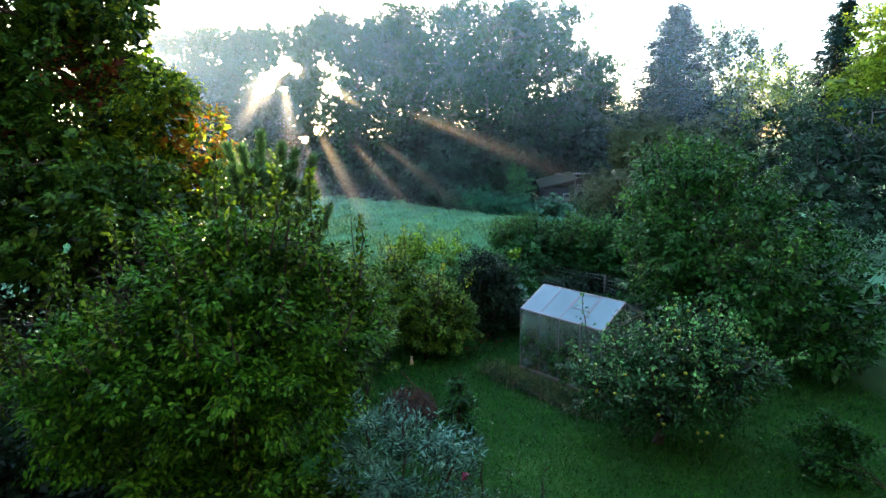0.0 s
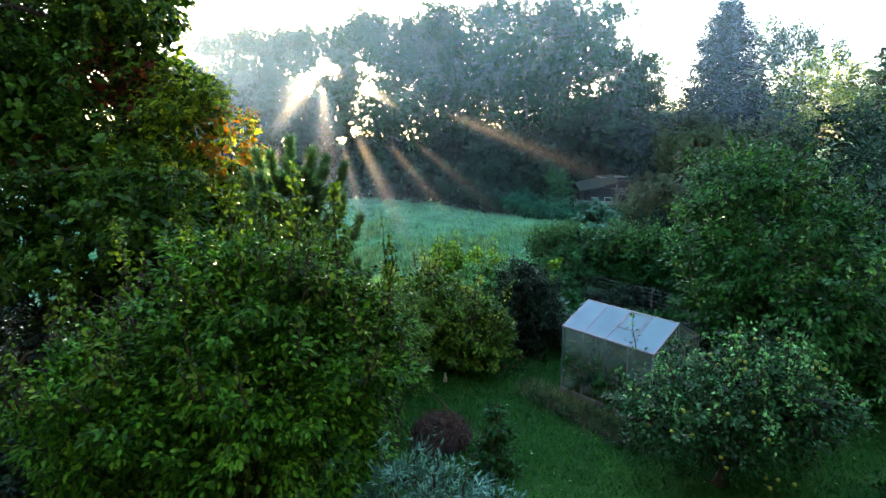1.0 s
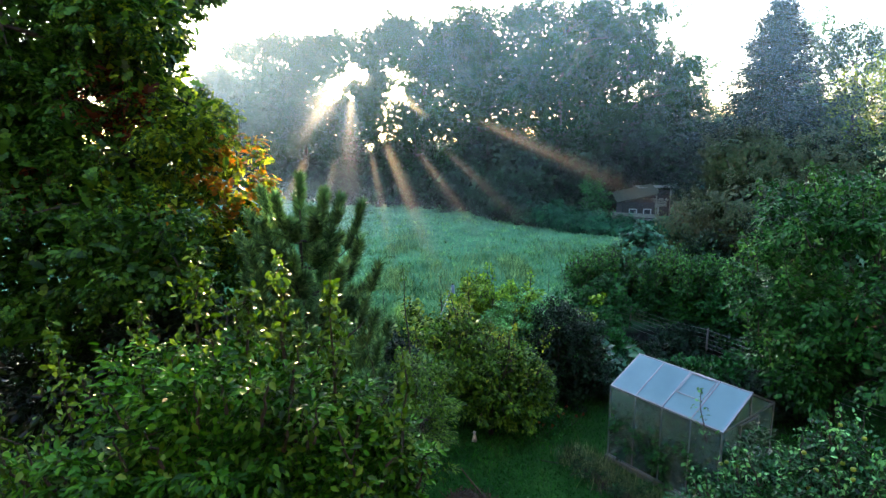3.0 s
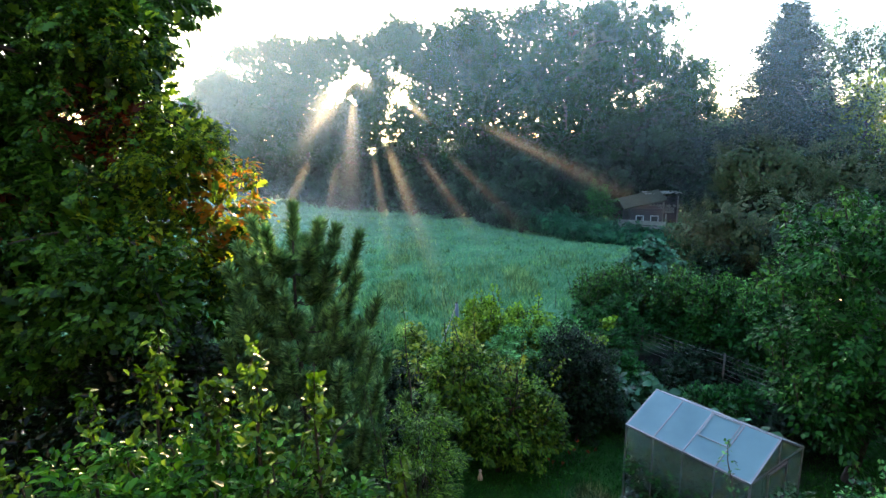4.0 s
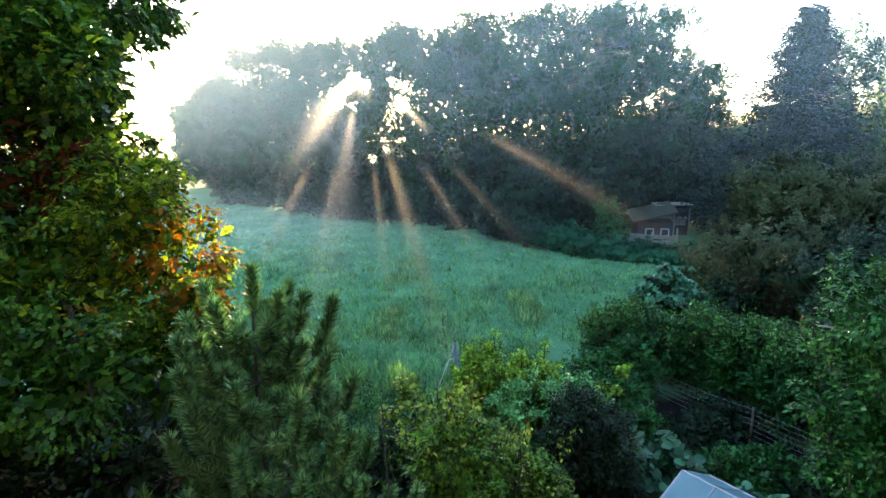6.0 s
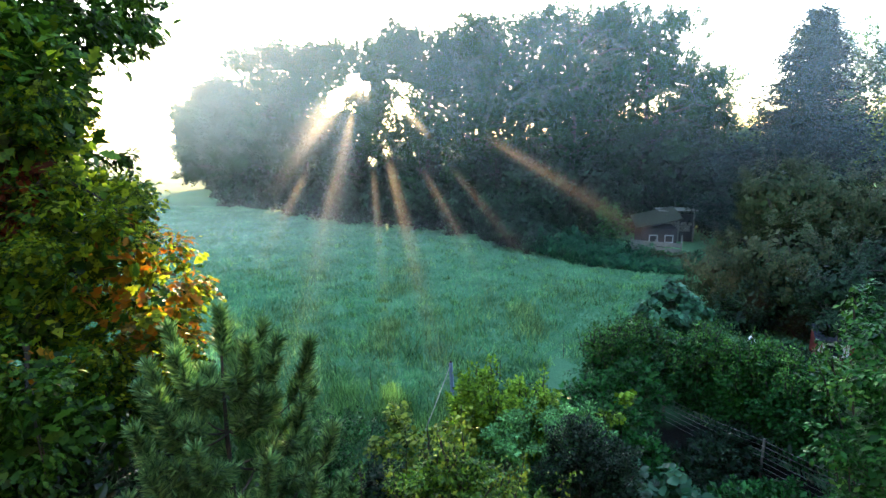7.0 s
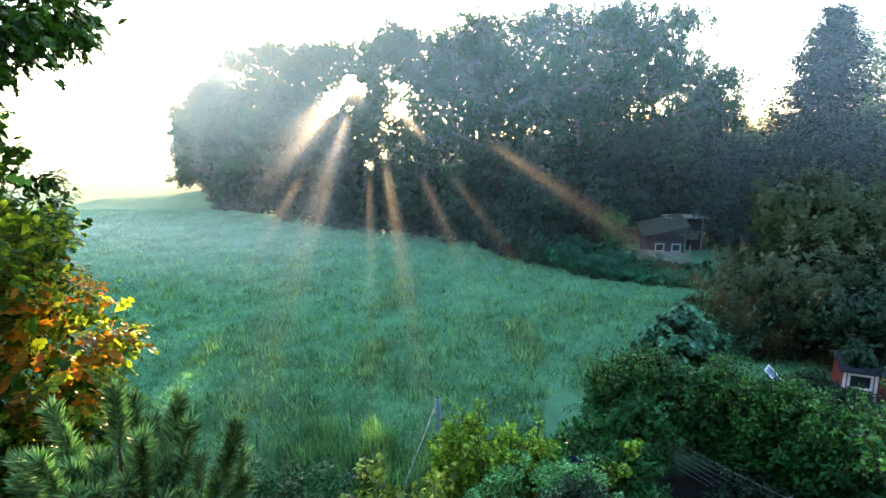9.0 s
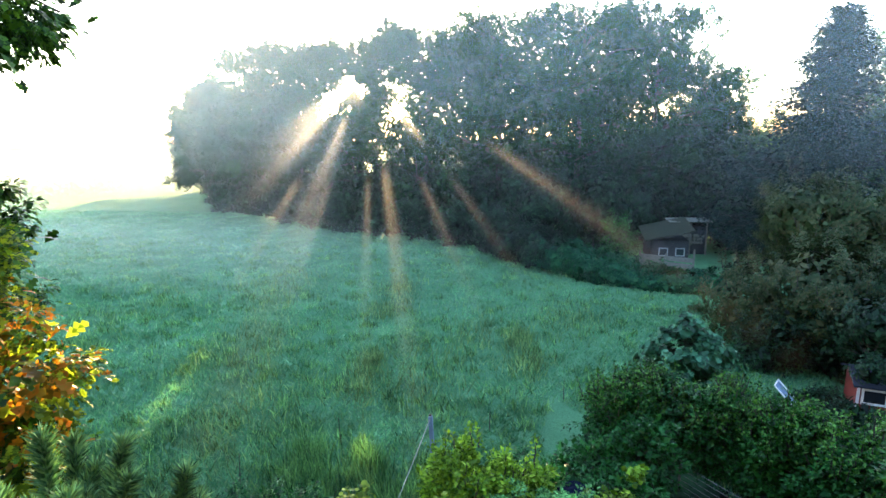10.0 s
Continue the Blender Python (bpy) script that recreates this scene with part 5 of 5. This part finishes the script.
def shaft_mat(name, thick, length):
    """Mist put only inside a shaft of light to draw the beam: droplets that pass most of the light on, thickest along
    the shaft's middle.
    """
    m, nt, bsdf, out = material(name)
    co = nt.nodes.new("ShaderNodeTexCoord")
    sep = nt.nodes.new("ShaderNodeSeparateXYZ")
    nt.links.new(co.outputs["Object"], sep.inputs[0])
    flat = nt.nodes.new("ShaderNodeCombineXYZ")
    for k in "XY":
        nt.links.new(sep.outputs[k], flat.inputs[k])
    far = nt.nodes.new("ShaderNodeVectorMath")
    far.operation = "LENGTH"
    nt.links.new(flat.outputs[0], far.inputs[0])
    fac = None
    # across the shaft, where it leaves the leaves, and where it thins out
    for src, lo, hi, a, b in ((far.outputs["Value"], 0.0, 1.75, thick, 0.0), (sep.outputs["Z"], -4.0, 3.0, 0.2, 1.0), (sep.outputs["Z"], 0.15 * length, length, 1.0, 0.0)):
        r = nt.nodes.new("ShaderNodeMapRange")
        r.interpolation_type = "SMOOTHSTEP"
        for key, val in (("From Min", lo), ("From Max", hi), ("To Min", a), ("To Max", b)):
            r.inputs[key].default_value = val
        nt.links.new(src, r.inputs["Value"])
        if fac is None:
            fac = r.outputs[0]
        else:
            q = nt.nodes.new("ShaderNodeMath")
            q.operation = "MULTIPLY"
            nt.links.new(fac, q.inputs[0])
            nt.links.new(r.outputs[0], q.inputs[1])
            fac = q.outputs[0]
    d, c, mx = nt.nodes.new("ShaderNodeBsdfTranslucent"), nt.nodes.new("ShaderNodeBsdfTransparent"), nt.nodes.new("ShaderNodeMixShader")
    d.inputs[0].default_value = (0.95, 0.95, 0.95, 1)
    nt.links.new(fac, mx.inputs[0])
    nt.links.new(c.outputs[0], mx.inputs[1])
    nt.links.new(d.outputs[0], mx.inputs[2])
    nt.links.new(mx.outputs[0], out.inputs[0])
    return m


def shaft_mist(q, r, length, thick):
    """Thin layers of mist added in the shape of one shaft of sunlight, from the grove out over the meadow."""
    th = np.linspace(0, 2 * np.pi, 14, endpoint=False)
    zs = np.arange(-4.0, length, 2.1 * r)
    zs = zs + rng.uniform(-0.3, 0.3, len(zs)) * r
    ring = np.stack([1.8 * np.cos(th), 1.8 * np.sin(th), 0 * th], -1)
    v = np.concatenate([ring + np.array([0, 0, z]) for z in zs])
    f = np.arange(len(zs) * 14).reshape(-1, 14)
    ob = mesh_object("beam_mist", v, f, shaft_mat("shaft_mist", thick, length))
    ob.rotation_mode = "QUATERNION"
    ob.rotation_quaternion, ob.location, ob.scale = (-SUN).to_track_quat("Z", "Y"), q, (r, r, 1)
    return tagged(ob, "thin beam-shaped mist added to draw a low sunbeam before the grove", "mist", "sunlit drifts of mist", kind="stuff")


# beam shape, soft edge and fade come from these added layers
for q, r, length, thick in SHAFTS:
    shaft_mist(q, r, length, thick)


# ---- fences, huts and small things ----
def wire_fence():
    root = thing("wire_fence", (3.55, 22.05, -0.3), "old wire fence on grey posts behind the greenhouse", "fence")
    spots = [(2.1, 23.6), (3.55, 22.05), (5.45, 19.95), (7.3, 17.9), (9.2, 15.8)]
    for x, y in spots:
        bm = bmesh.new()
        z = float(ground_z(x, y))
        beam(bm, (x - 3.55, y - 22.05, z - 0.1 + 0.3), (x - 3.53, y - 22.05, 0.78 + 0.3), 0.05, 0.05, 0.008)
        part("post", bm, WOOD, root)
    for h in (0.74, 0.6, 0.46, 0.32, 0.18, 0.04, -0.1):
        t = Tubes()
        pts = []
        for (xa, ya), (xb, yb) in zip(spots, spots[1:]):
            for k in range(5):
                u = k / 5
                pts.append((xa + (xb - xa) * u - 3.55, ya + (yb - ya) * u - 22.08, h + 0.3 - 0.05 * math.sin(math.pi * u)))
        t.add(pts, [0.0045] * len(pts), 4)
        t.make("wire", GALV, root)


wire_fence()


def board_fence():
    root = thing("board_fence", (6.3, 47.0, 0.0), "low grey board fence between hut and meadow", "fence")
    for i in range(5):
        for k in range(2):
            bm = bmesh.new()
            box(bm, (k * 1.7, -0.02 + 0.02 * rng.normal() * 0.3, 0.06 + i * 0.17), (k * 1.7 + 1.68, 0.02, 0.21 + i * 0.17), Matrix.Rotation(0.01 * rng.normal(), 4, "Y"), 0.006)
            part("board", bm, WOOD, root)
    for x, h in ((0.0, 1.05), (1.68, 1.1), (3.36, 1.5)):
        bm = bmesh.new()
        box(bm, (x - 0.05, 0.03, -0.1), (x + 0.05, 0.12, h), None, 0.01)
        part("post", bm, WOOD, root)
    root.rotation_euler.z = -0.45


board_fence()


def hut():
    root = thing("garden_hut", (8.2, 49.0, 0.0), "dark board hut with a mossy lean-to roof and white window", "hut")
    bm = bmesh.new()
    box(bm, (-0.9, 0, 0), (1.6, 3.0, 1.45))
    part("wall", bm, DARK_WOOD, root)
    for i in range(14):
        bm = bmesh.new()
        box(bm, (-0.9 + i * 0.18, -0.025, 0.02), (-0.9 + i * 0.18 + 0.165, -0.003, 1.42), None, 0.004)
        part("board", bm, DARK_WOOD, root)
    moss = solid_mat("mossy_felt", (0.009, 0.016, 0.007), (0.026, 0.034, 0.014), 3.0, 0.95, 0, 0.8, 0.04)
    bm = bmesh.new()
    vs = [(-1.3, -0.35, 1.38), (1.9, -0.35, 2.12), (1.9, 3.2, 2.6), (-1.3, 3.2, 1.86)]
    f = bm.faces.new([bm.verts.new(v) for v in vs])
    r = bmesh.ops.extrude_face_region(bm, geom=[f])
    bmesh.ops.translate(bm, vec=(0, 0, 0.1), verts=[v for v in r["geom"] if isinstance(v, bmesh.types.BMVert)])
    part("roof", bm, moss, root, "moss-grown lean-to roof")
    bm = bmesh.new()
    beam(bm, (-1.3, -0.38, 1.40), (1.9, -0.38, 2.14), 0.12, 0.03)
    part("fascia", bm, DARK_WOOD, root)
    for x in (-0.35, 0.75):
        bm = bmesh.new()
        for lo, hi in (((x, -0.06, 0.35), (x + 0.62, -0.028, 0.42)), ((x, -0.06, 0.86), (x + 0.62, -0.028, 0.93)), ((x, -0.06, 0.42), (x + 0.07, -0.028, 0.86)), ((x + 0.55, -0.06, 0.42), (x + 0.62, -0.028, 0.86))):
            box(bm, lo, hi)
        w = part("window", bm, OLD_WHITE, root, "weathered white window frame")
        bm = bmesh.new()
        box(bm, (x + 0.07, -0.04, 0.42), (x + 0.55, -0.03, 0.86))
        part("pane", bm, GLASS, w)


def glass_mat():
    m, nt, bsdf, out = material("dark_glass")
    bsdf.inputs["Base Color"].default_value = (0.02, 0.025, 0.03, 1)
    bsdf.inputs["Roughness"].default_value = 0.08
    return m


GLASS = glass_mat()
hut()


def wood_store():
    root = thing("wood_store", (10.3, 51.5, 0.0), "open wood store with a pale corrugated roof", "shed")
    bm = bmesh.new()
    box(bm, (-0.9, 0, 0), (1.2, 1.6, 2.1))
    part("back_wall", bm, DARK_WOOD, root)
    bm = bmesh.new()
    n = 22
    rows = [[bm.verts.new((-1.35 + 2.9 * i / n, y, 2.38 + 0.04 * (i % 2) + 0.05 * i / n)) for i in range(n + 1)] for y in (-0.4, 1.9)]
    for i in range(n):
        bm.faces.new((rows[0][i], rows[0][i + 1], rows[1][i + 1], rows[1][i]))
    r = bmesh.ops.extrude_face_region(bm, geom=bm.faces[:])
    bmesh.ops.translate(bm, vec=(0, 0, 0.03), verts=[v for v in r["geom"] if isinstance(v, bmesh.types.BMVert)])
    part("roof", bm, STONE, root, "pale corrugated sheet roof")
    for x in (-0.95, 0.1, 1.2):
        bm = bmesh.new()
        box(bm, (x - 0.05, -0.3, 0), (x + 0.05, -0.2, 2.36), None, 0.008)
        part("post", bm, WOOD, root)
    for i in range(24):
        bm = bmesh.new()
        x, z = -0.8 + 0.24 * (i % 8), 0.95 + 0.24 * (i // 8)
        bmesh.ops.create_cone(bm, cap_ends=True, segments=7, radius1=0.11, radius2=0.11, depth=0.35, matrix=Matrix.Translation((x + 0.03 * rng.normal(), -0.17 + 0.02 * rng.normal(), z)) @ Matrix.Rotation(radians(90), 4, "X"))
        part("log", bm, WOOD, root)


wood_store()


def playhouse():
    root = thing("playhouse", (9.75, 27.0, -0.15), "small red playhouse with white trim and dark roof", "playhouse")
    root.rotation_euler = (0, 0, radians(-14))
    bm = bmesh.new()
    box(bm, (0, 0, 0), (1.9, 1.5, 1.1))
    part("wall", bm, RED, root)
    for x in (0.02, 0.86, 1.88):
        bm = bmesh.new()
        box(bm, (x - 0.04, -0.03, 0), (x + 0.04, -0.003, 1.1))
        part("trim", bm, WHITE, root, "white corner trim")
    bm = bmesh.new()
    for lo, hi in (((0.1, -0.035, 0.5), (0.78, -0.006, 0.57)), ((0.1, -0.035, 0.95), (0.78, -0.006, 1.02)), ((0.1, -0.035, 0.57), (0.17, -0.006, 0.95)), ((0.71, -0.035, 0.57), (0.78, -0.006, 0.95))):
        box(bm, lo, hi)
    w = part("window", bm, WHITE, root, "white window frame")
    bm = bmesh.new()
    box(bm, (0.17, -0.02, 0.57), (0.71, -0.008, 0.95))
    part("pane", bm, GLASS, w)
    bm = bmesh.new()
    vs = [bm.verts.new(p) for p in ((-0.15, -0.2, 1.08), (2.05, -0.2, 1.08), (2.05, 0.75, 1.42), (-0.15, 0.75, 1.42), (2.05, 1.7, 1.08), (-0.15, 1.7, 1.08))]
    bm.faces.new((vs[0], vs[1], vs[2], vs[3]))
    bm.faces.new((vs[3], vs[2], vs[4], vs[5]))
    r = bmesh.ops.extrude_face_region(bm, geom=bm.faces[:])
    bmesh.ops.translate(bm, vec=(0, 0, 0.05), verts=[v for v in r["geom"] if isinstance(v, bmesh.types.BMVert)])
    part("roof", bm, FELT, root, "dark felt roof")


playhouse()


def deck_chair():
    root = thing("deck_chair", (7.75, 26.4, 0.05), "white wooden deck chair with faded blue canvas", "chair")
    root.rotation_euler, root.scale = (0, 0, radians(60)), (1.0, 1.0, 1.0)
    for x in (-0.28, 0.28):
        bm = bmesh.new()
        beam(bm, (x, -0.45, 0.02), (x, 0.5, 0.95), 0.05, 0.03, 0.005)
        part("rail", bm, WHITE, root)
        bm = bmesh.new()
        beam(bm, (x * 0.88, 0.4, 0.02), (x * 0.88, -0.45, 0.5), 0.045, 0.03, 0.005)
        part("leg", bm, WHITE, root)
    for y, z in ((0.5, 0.95), (-0.45, 0.5)):
        bm = bmesh.new()
        beam(bm, (-0.3, y, z), (0.3, y, z), 0.035, 0.035, 0.005)
        part("crossbar", bm, WHITE, root)
    bm = bmesh.new()
    n = 10
    prof = [(-0.45 + 0.95 * i / n, 0.5 + 0.45 * i / n - 0.26 * math.sin(math.pi * i / n)) for i in range(n + 1)]
    rows = [[bm.verts.new((x, y, z)) for y, z in prof] for x in (-0.24, 0.24)]
    for i in range(n):
        bm.faces.new((rows[0][i], rows[1][i], rows[1][i + 1], rows[0][i + 1]))
    r = bmesh.ops.extrude_face_region(bm, geom=bm.faces[:])
    bmesh.ops.translate(bm, vec=(0, 0, 0.008), verts=[v for v in r["geom"] if isinstance(v, bmesh.types.BMVert)])
    part("canvas", bm, BLUE, root, "faded blue canvas sling", True)


deck_chair()


def meadow_post():
    root = thing("gate_post", (-2.64, 22.3, -0.02), "weathered blue-grey post with a slack guy wire", "post")
    bm = bmesh.new()
    beam(bm, (0, 0, -0.1), (-0.06, 0, 1.3), 0.11, 0.11, 0.015)
    part("post", bm, BLUE, root)
    bm = bmesh.new()
    beam(bm, (-0.06, 0, 1.3), (-0.065, 0, 1.36), 0.08, 0.08, 0.02)
    part("cap", bm, DARK_WOOD, root)
    t = Tubes()
    t.add([(-0.06, 0, 1.26), (-0.2, -1.2, 0.82), (-0.36, -2.3, 0.38), (-0.48, -3.3, 0.0 - 0.3)], [0.012] * 4, 5)
    t.make("guy_wire", GALV, root)


meadow_post()
for sx, sy, sh, lean in ((-1.3, 24.0, 0.75, 0.02), (0.9, 26.5, 0.7, 0.0), (-4.6, 19.6, 1.0, 0.28), (-7.3, 20.5, 0.9, 0.05), (-5.4, 22.6, 0.8, -0.03)):
    t = Tubes()
    t.add([(0, 0, -0.05), (lean * sh * 0.5, 0, sh * 0.5), (lean * sh, 0, sh)], (0.018, 0.014, 0.008), 5)
    ob = t.make("weed_stalk", BARK, None)
    ob.location = (sx, sy, float(ground_z(sx, sy)))
    tagged(ob, "dry dark weed stalk standing in the grass", "stalk", "dry stalks in the meadow")


def brush_heap():
    root = thing("brush_heap", (-0.95, 12.0, -0.66), "brown heap of dead brush and clippings", "heap")
    bm = bmesh.new()
    bmesh.ops.create_icosphere(bm, subdivisions=4, radius=1.0)
    for v in bm.verts:
        d = 1 + 0.22 * noise.noise(v.co * 2.4) + 0.1 * noise.noise(v.co * 7)
        v.co = Vector((v.co.x * 0.62 * d, v.co.y * 0.6 * d, max(-0.02, v.co.z) * 0.55 * d))
    part("core", bm, SOIL, root, "", True)
    t = Tubes()
    for i in range(420):
        a, e = rng.random() * 6.283, rng.random() * 1.4
        p = np.array([math.cos(a) * math.cos(e) * 0.63, math.sin(a) * math.cos(e) * 0.61, math.sin(e) * 0.57])
        d = unit(rng.normal(size=(1, 3)) * np.array([1, 1, 0.6]) + np.array([0, 0, -0.2]))[0] * (0.2 + 0.3 * rng.random())
        t.add([p - d * 0.5, p + rng.normal(0, 0.02, 3), p + d * 0.5], (0.008, 0.007, 0.003), 4)
    t.add([(0.75, -0.35, 0.1), (0.25, 0.1, 0.62), (-0.2, 0.4, 0.95)], (0.022, 0.018, 0.01), 5)
    t.add([(0.6, -0.5, 0.08), (0.3, -0.2, 0.5), (0.1, 0.15, 0.72)], (0.014, 0.012, 0.006), 5)
    t.make("dry_brush", PINE_BARK, root, "tangle of dry brown twigs")["kind"] = "stuff"


brush_heap()

FRUIT = leaf_mat("apple_skin", [(0.186, 0.288, 0.032), (0.26, 0.352, 0.048), (0.31, 0.368, 0.064)], 0.05, 0.3, 3.0)


def apples(n):
    bm = bmesh.new()
    bmesh.ops.create_uvsphere(bm, u_segments=8, v_segments=6, radius=0.036)
    for v in bm.verts:
        v.co.z *= 0.9
        if v.co.z > 0.025 and v.co.xy.length < 0.01:
            v.co.z -= 0.01
    first = part("apple", bm, FRUIT, None, "", True)
    spots, _ = in_lobes([(4.5, 10.9, 0.8, 1.7, 1.45, 1.25), (5.0, 11.0, 1.5, 1.0, 1.0, 0.85)], n * 2, 0.93)
    spots = spots[spots[:, 2] > 0.0][:n]
    for i, p in enumerate(spots):
        ob = first if i == 0 else new("apple", first.data)
        ob.location = p
        tagged(ob, "ripe yellow-green apple hanging in the tree", "apple", "apples in the apple tree")


apples(64)

PINK = leaf_mat("pink_petal", [(0.40, 0.05, 0.22), (0.5, 0.12, 0.33)], 0.4, 0.6, 2.0)
ORANGE = leaf_mat("orange_petal", [(0.26, 0.06, 0.03), (0.34, 0.10, 0.05)], 0.4, 0.6, 2.0)


def flowers(name, label, at, spread, n, mat, height, size):
    x0, y0 = at
    root = thing(name, (x0, y0, float(ground_z(x0, y0))), label, "flower")
    t = Tubes()
    pos = []
    for i in range(n):
        dx, dy = rng.normal(0, spread, 2)
        h = height * (0.7 + 0.5 * rng.random())
        t.add([(dx * 0.5, dy * 0.5, 0), (dx * 0.8, dy * 0.8, h * 0.6), (dx, dy, h)], (0.006, 0.005, 0.003), 4)
        pos += [(dx, dy, h)] * 14
    pos = np.array(pos) + rng.normal(0, size * 0.25, (len(pos), 3))
    t.make("stem", BARK, root)
    v, f = blades(OVAL, pos, rng.normal(size=pos.shape), rng.normal(size=pos.shape), size)
    mesh_object("blossom", v, f, mat, root)
    g = rng.normal(0, spread, (n * 26, 3)) * np.array([1, 1, 0]) + np.array([0, 0, 1]) * rng.random((n * 26, 1)) * height * 0.8
    v, f = blades(OVAL, g, rng.normal(size=g.shape), rng.normal(size=g.shape) + np.array([0, 0, 1.0]), 0.07)
    mesh_object("leaves", v, f, HEDGE, root)


flowers("dahlia_clump", "clump of orange-pink dahlias beside the lawn", (0.85, 15.9), 0.25, 7, ORANGE, 0.4, 0.045)
flowers("dahlia_clump", "clump of pink dahlias at the shrub's foot", (0.45, 15.5), 0.2, 4, ORANGE, 0.3, 0.04)
flowers("mallow_clump", "pink mallow flowering among grey leaves", (0.3, 6.2), 0.14, 2, PINK, 2.6, 0.05)


def bed_edge():
    n = 7500
    u = rng.random(n)
    base = np.stack([1.12 + 2.3 * u + rng.normal(0, 0.2, n), 14.75 - 2.7 * u + rng.normal(0, 0.2, n), np.full(n, -0.66)], -1)
    along = np.stack([rng.normal(0, 0.35, n), rng.normal(0, 0.35, n), np.ones(n)], -1)
    v, f = blades((np.array([(0.03, 0, 0), (0, 1, 0), (-0.03, 0, 0)]), NEEDLE[1]), base, along, rng.normal(size=(n, 3)), 0.26 * (0.4 + 0.9 * rng.random(n)))
    tagged(mesh_object("bed_grass", v, f, leaf_mat("bed_grass_blade", [(0.06, 0.14, 0.05), (0.14, 0.22, 0.10), (0.30, 0.36, 0.22)], 0.3, 0.6, 2.5)), "tufts of pale dry grass along the bed", "grass", kind="stuff")
    bm = bmesh.new()
    bmesh.ops.create_icosphere(bm, subdivisions=3, radius=1.0)
    for q in bm.verts:
        q.co = Vector((q.co.x * (1.9 + 0.2 * noise.noise(q.co * 3)), q.co.y * 0.2, q.co.z * 0.09 + 0.02 * noise.noise(q.co * 9)))
    ob = part("flower_bed", bm, SOIL, None, "", True)
    ob.location, ob.rotation_euler = (2.2, 13.2, -0.65), (0, 0, math.atan2(-3.1, 2.6))
    tagged(ob, "narrow earth bed along the greenhouse", "flower bed")


bed_edge()


for wx, wy in ((1.0, 14.0), (1.35, 13.6), (1.7, 13.2), (2.1, 12.8), (2.5, 12.4), (2.8, 12.0)):
    plant("catmint", "grey-green catmint at the bed's edge", "plant", (wx + 0.15, wy + 0.2), [(wx + 0.15, wy + 0.2, -0.45, 0.35, 0.35, 0.3)], 26, 30, 0.06, NARROW, APPLE, 0.1, 0.02, 4, 3, 0.0, 0.3, crown_name="leaves", group="catmint along the bed")


def marker():
    bm = bmesh.new()
    bmesh.ops.create_cone(bm, cap_ends=True, segments=10, radius1=0.1, radius2=0.03, depth=0.28, matrix=Matrix.Translation((0, 0, 0.14)))
    bmesh.ops.create_icosphere(bm, subdivisions=2, radius=0.055, matrix=Matrix.Translation((0, 0, 0.3)))
    ob = part("garden_ornament", bm, WHITE, None, "", True)
    ob.location, ob.scale = (-1.16, 15.04, -0.66), (0.7, 0.7, 0.75)
    tagged(ob, "small white garden ornament on the lawn", "ornament")


marker()
for vx, vy in ((2.3, 14.6), (2.65, 14.2), (3.0, 13.85), (3.4, 13.5), (3.75, 13.2), (3.2, 14.3), (2.8, 14.8), (3.7, 13.9)):
    plant("tomato_plant", "tall tomato plant growing inside the greenhouse", "plant", (vx, vy), [(vx, vy, 0.1, 0.32, 0.32, 0.8)], 60, 22, 0.11, DIAMOND, HEDGE, 0.12, 0.02, 2, 3, 0.3, 0.3, crown_name="leaves", group="tomato plants in the greenhouse")


def fallen_leaves(n):
    p = np.stack([-1.5 + 9 * rng.random(n), 9.5 + 5.5 * rng.random(n), np.full(n, -0.58)], -1)
    v, f = blades(OVAL, p, rng.normal(size=p.shape) * np.array([1, 1, 0.15]), rng.normal(0, 0.3, p.shape) + np.array([0, 0, 1.0]), 0.05 + 0.04 * rng.random(n))
    tagged(mesh_object("fallen_leaves", v, f, PALE_BLADE), "pale fallen leaves scattered on the lawn", "leaves", kind="stuff")


fallen_leaves(70)
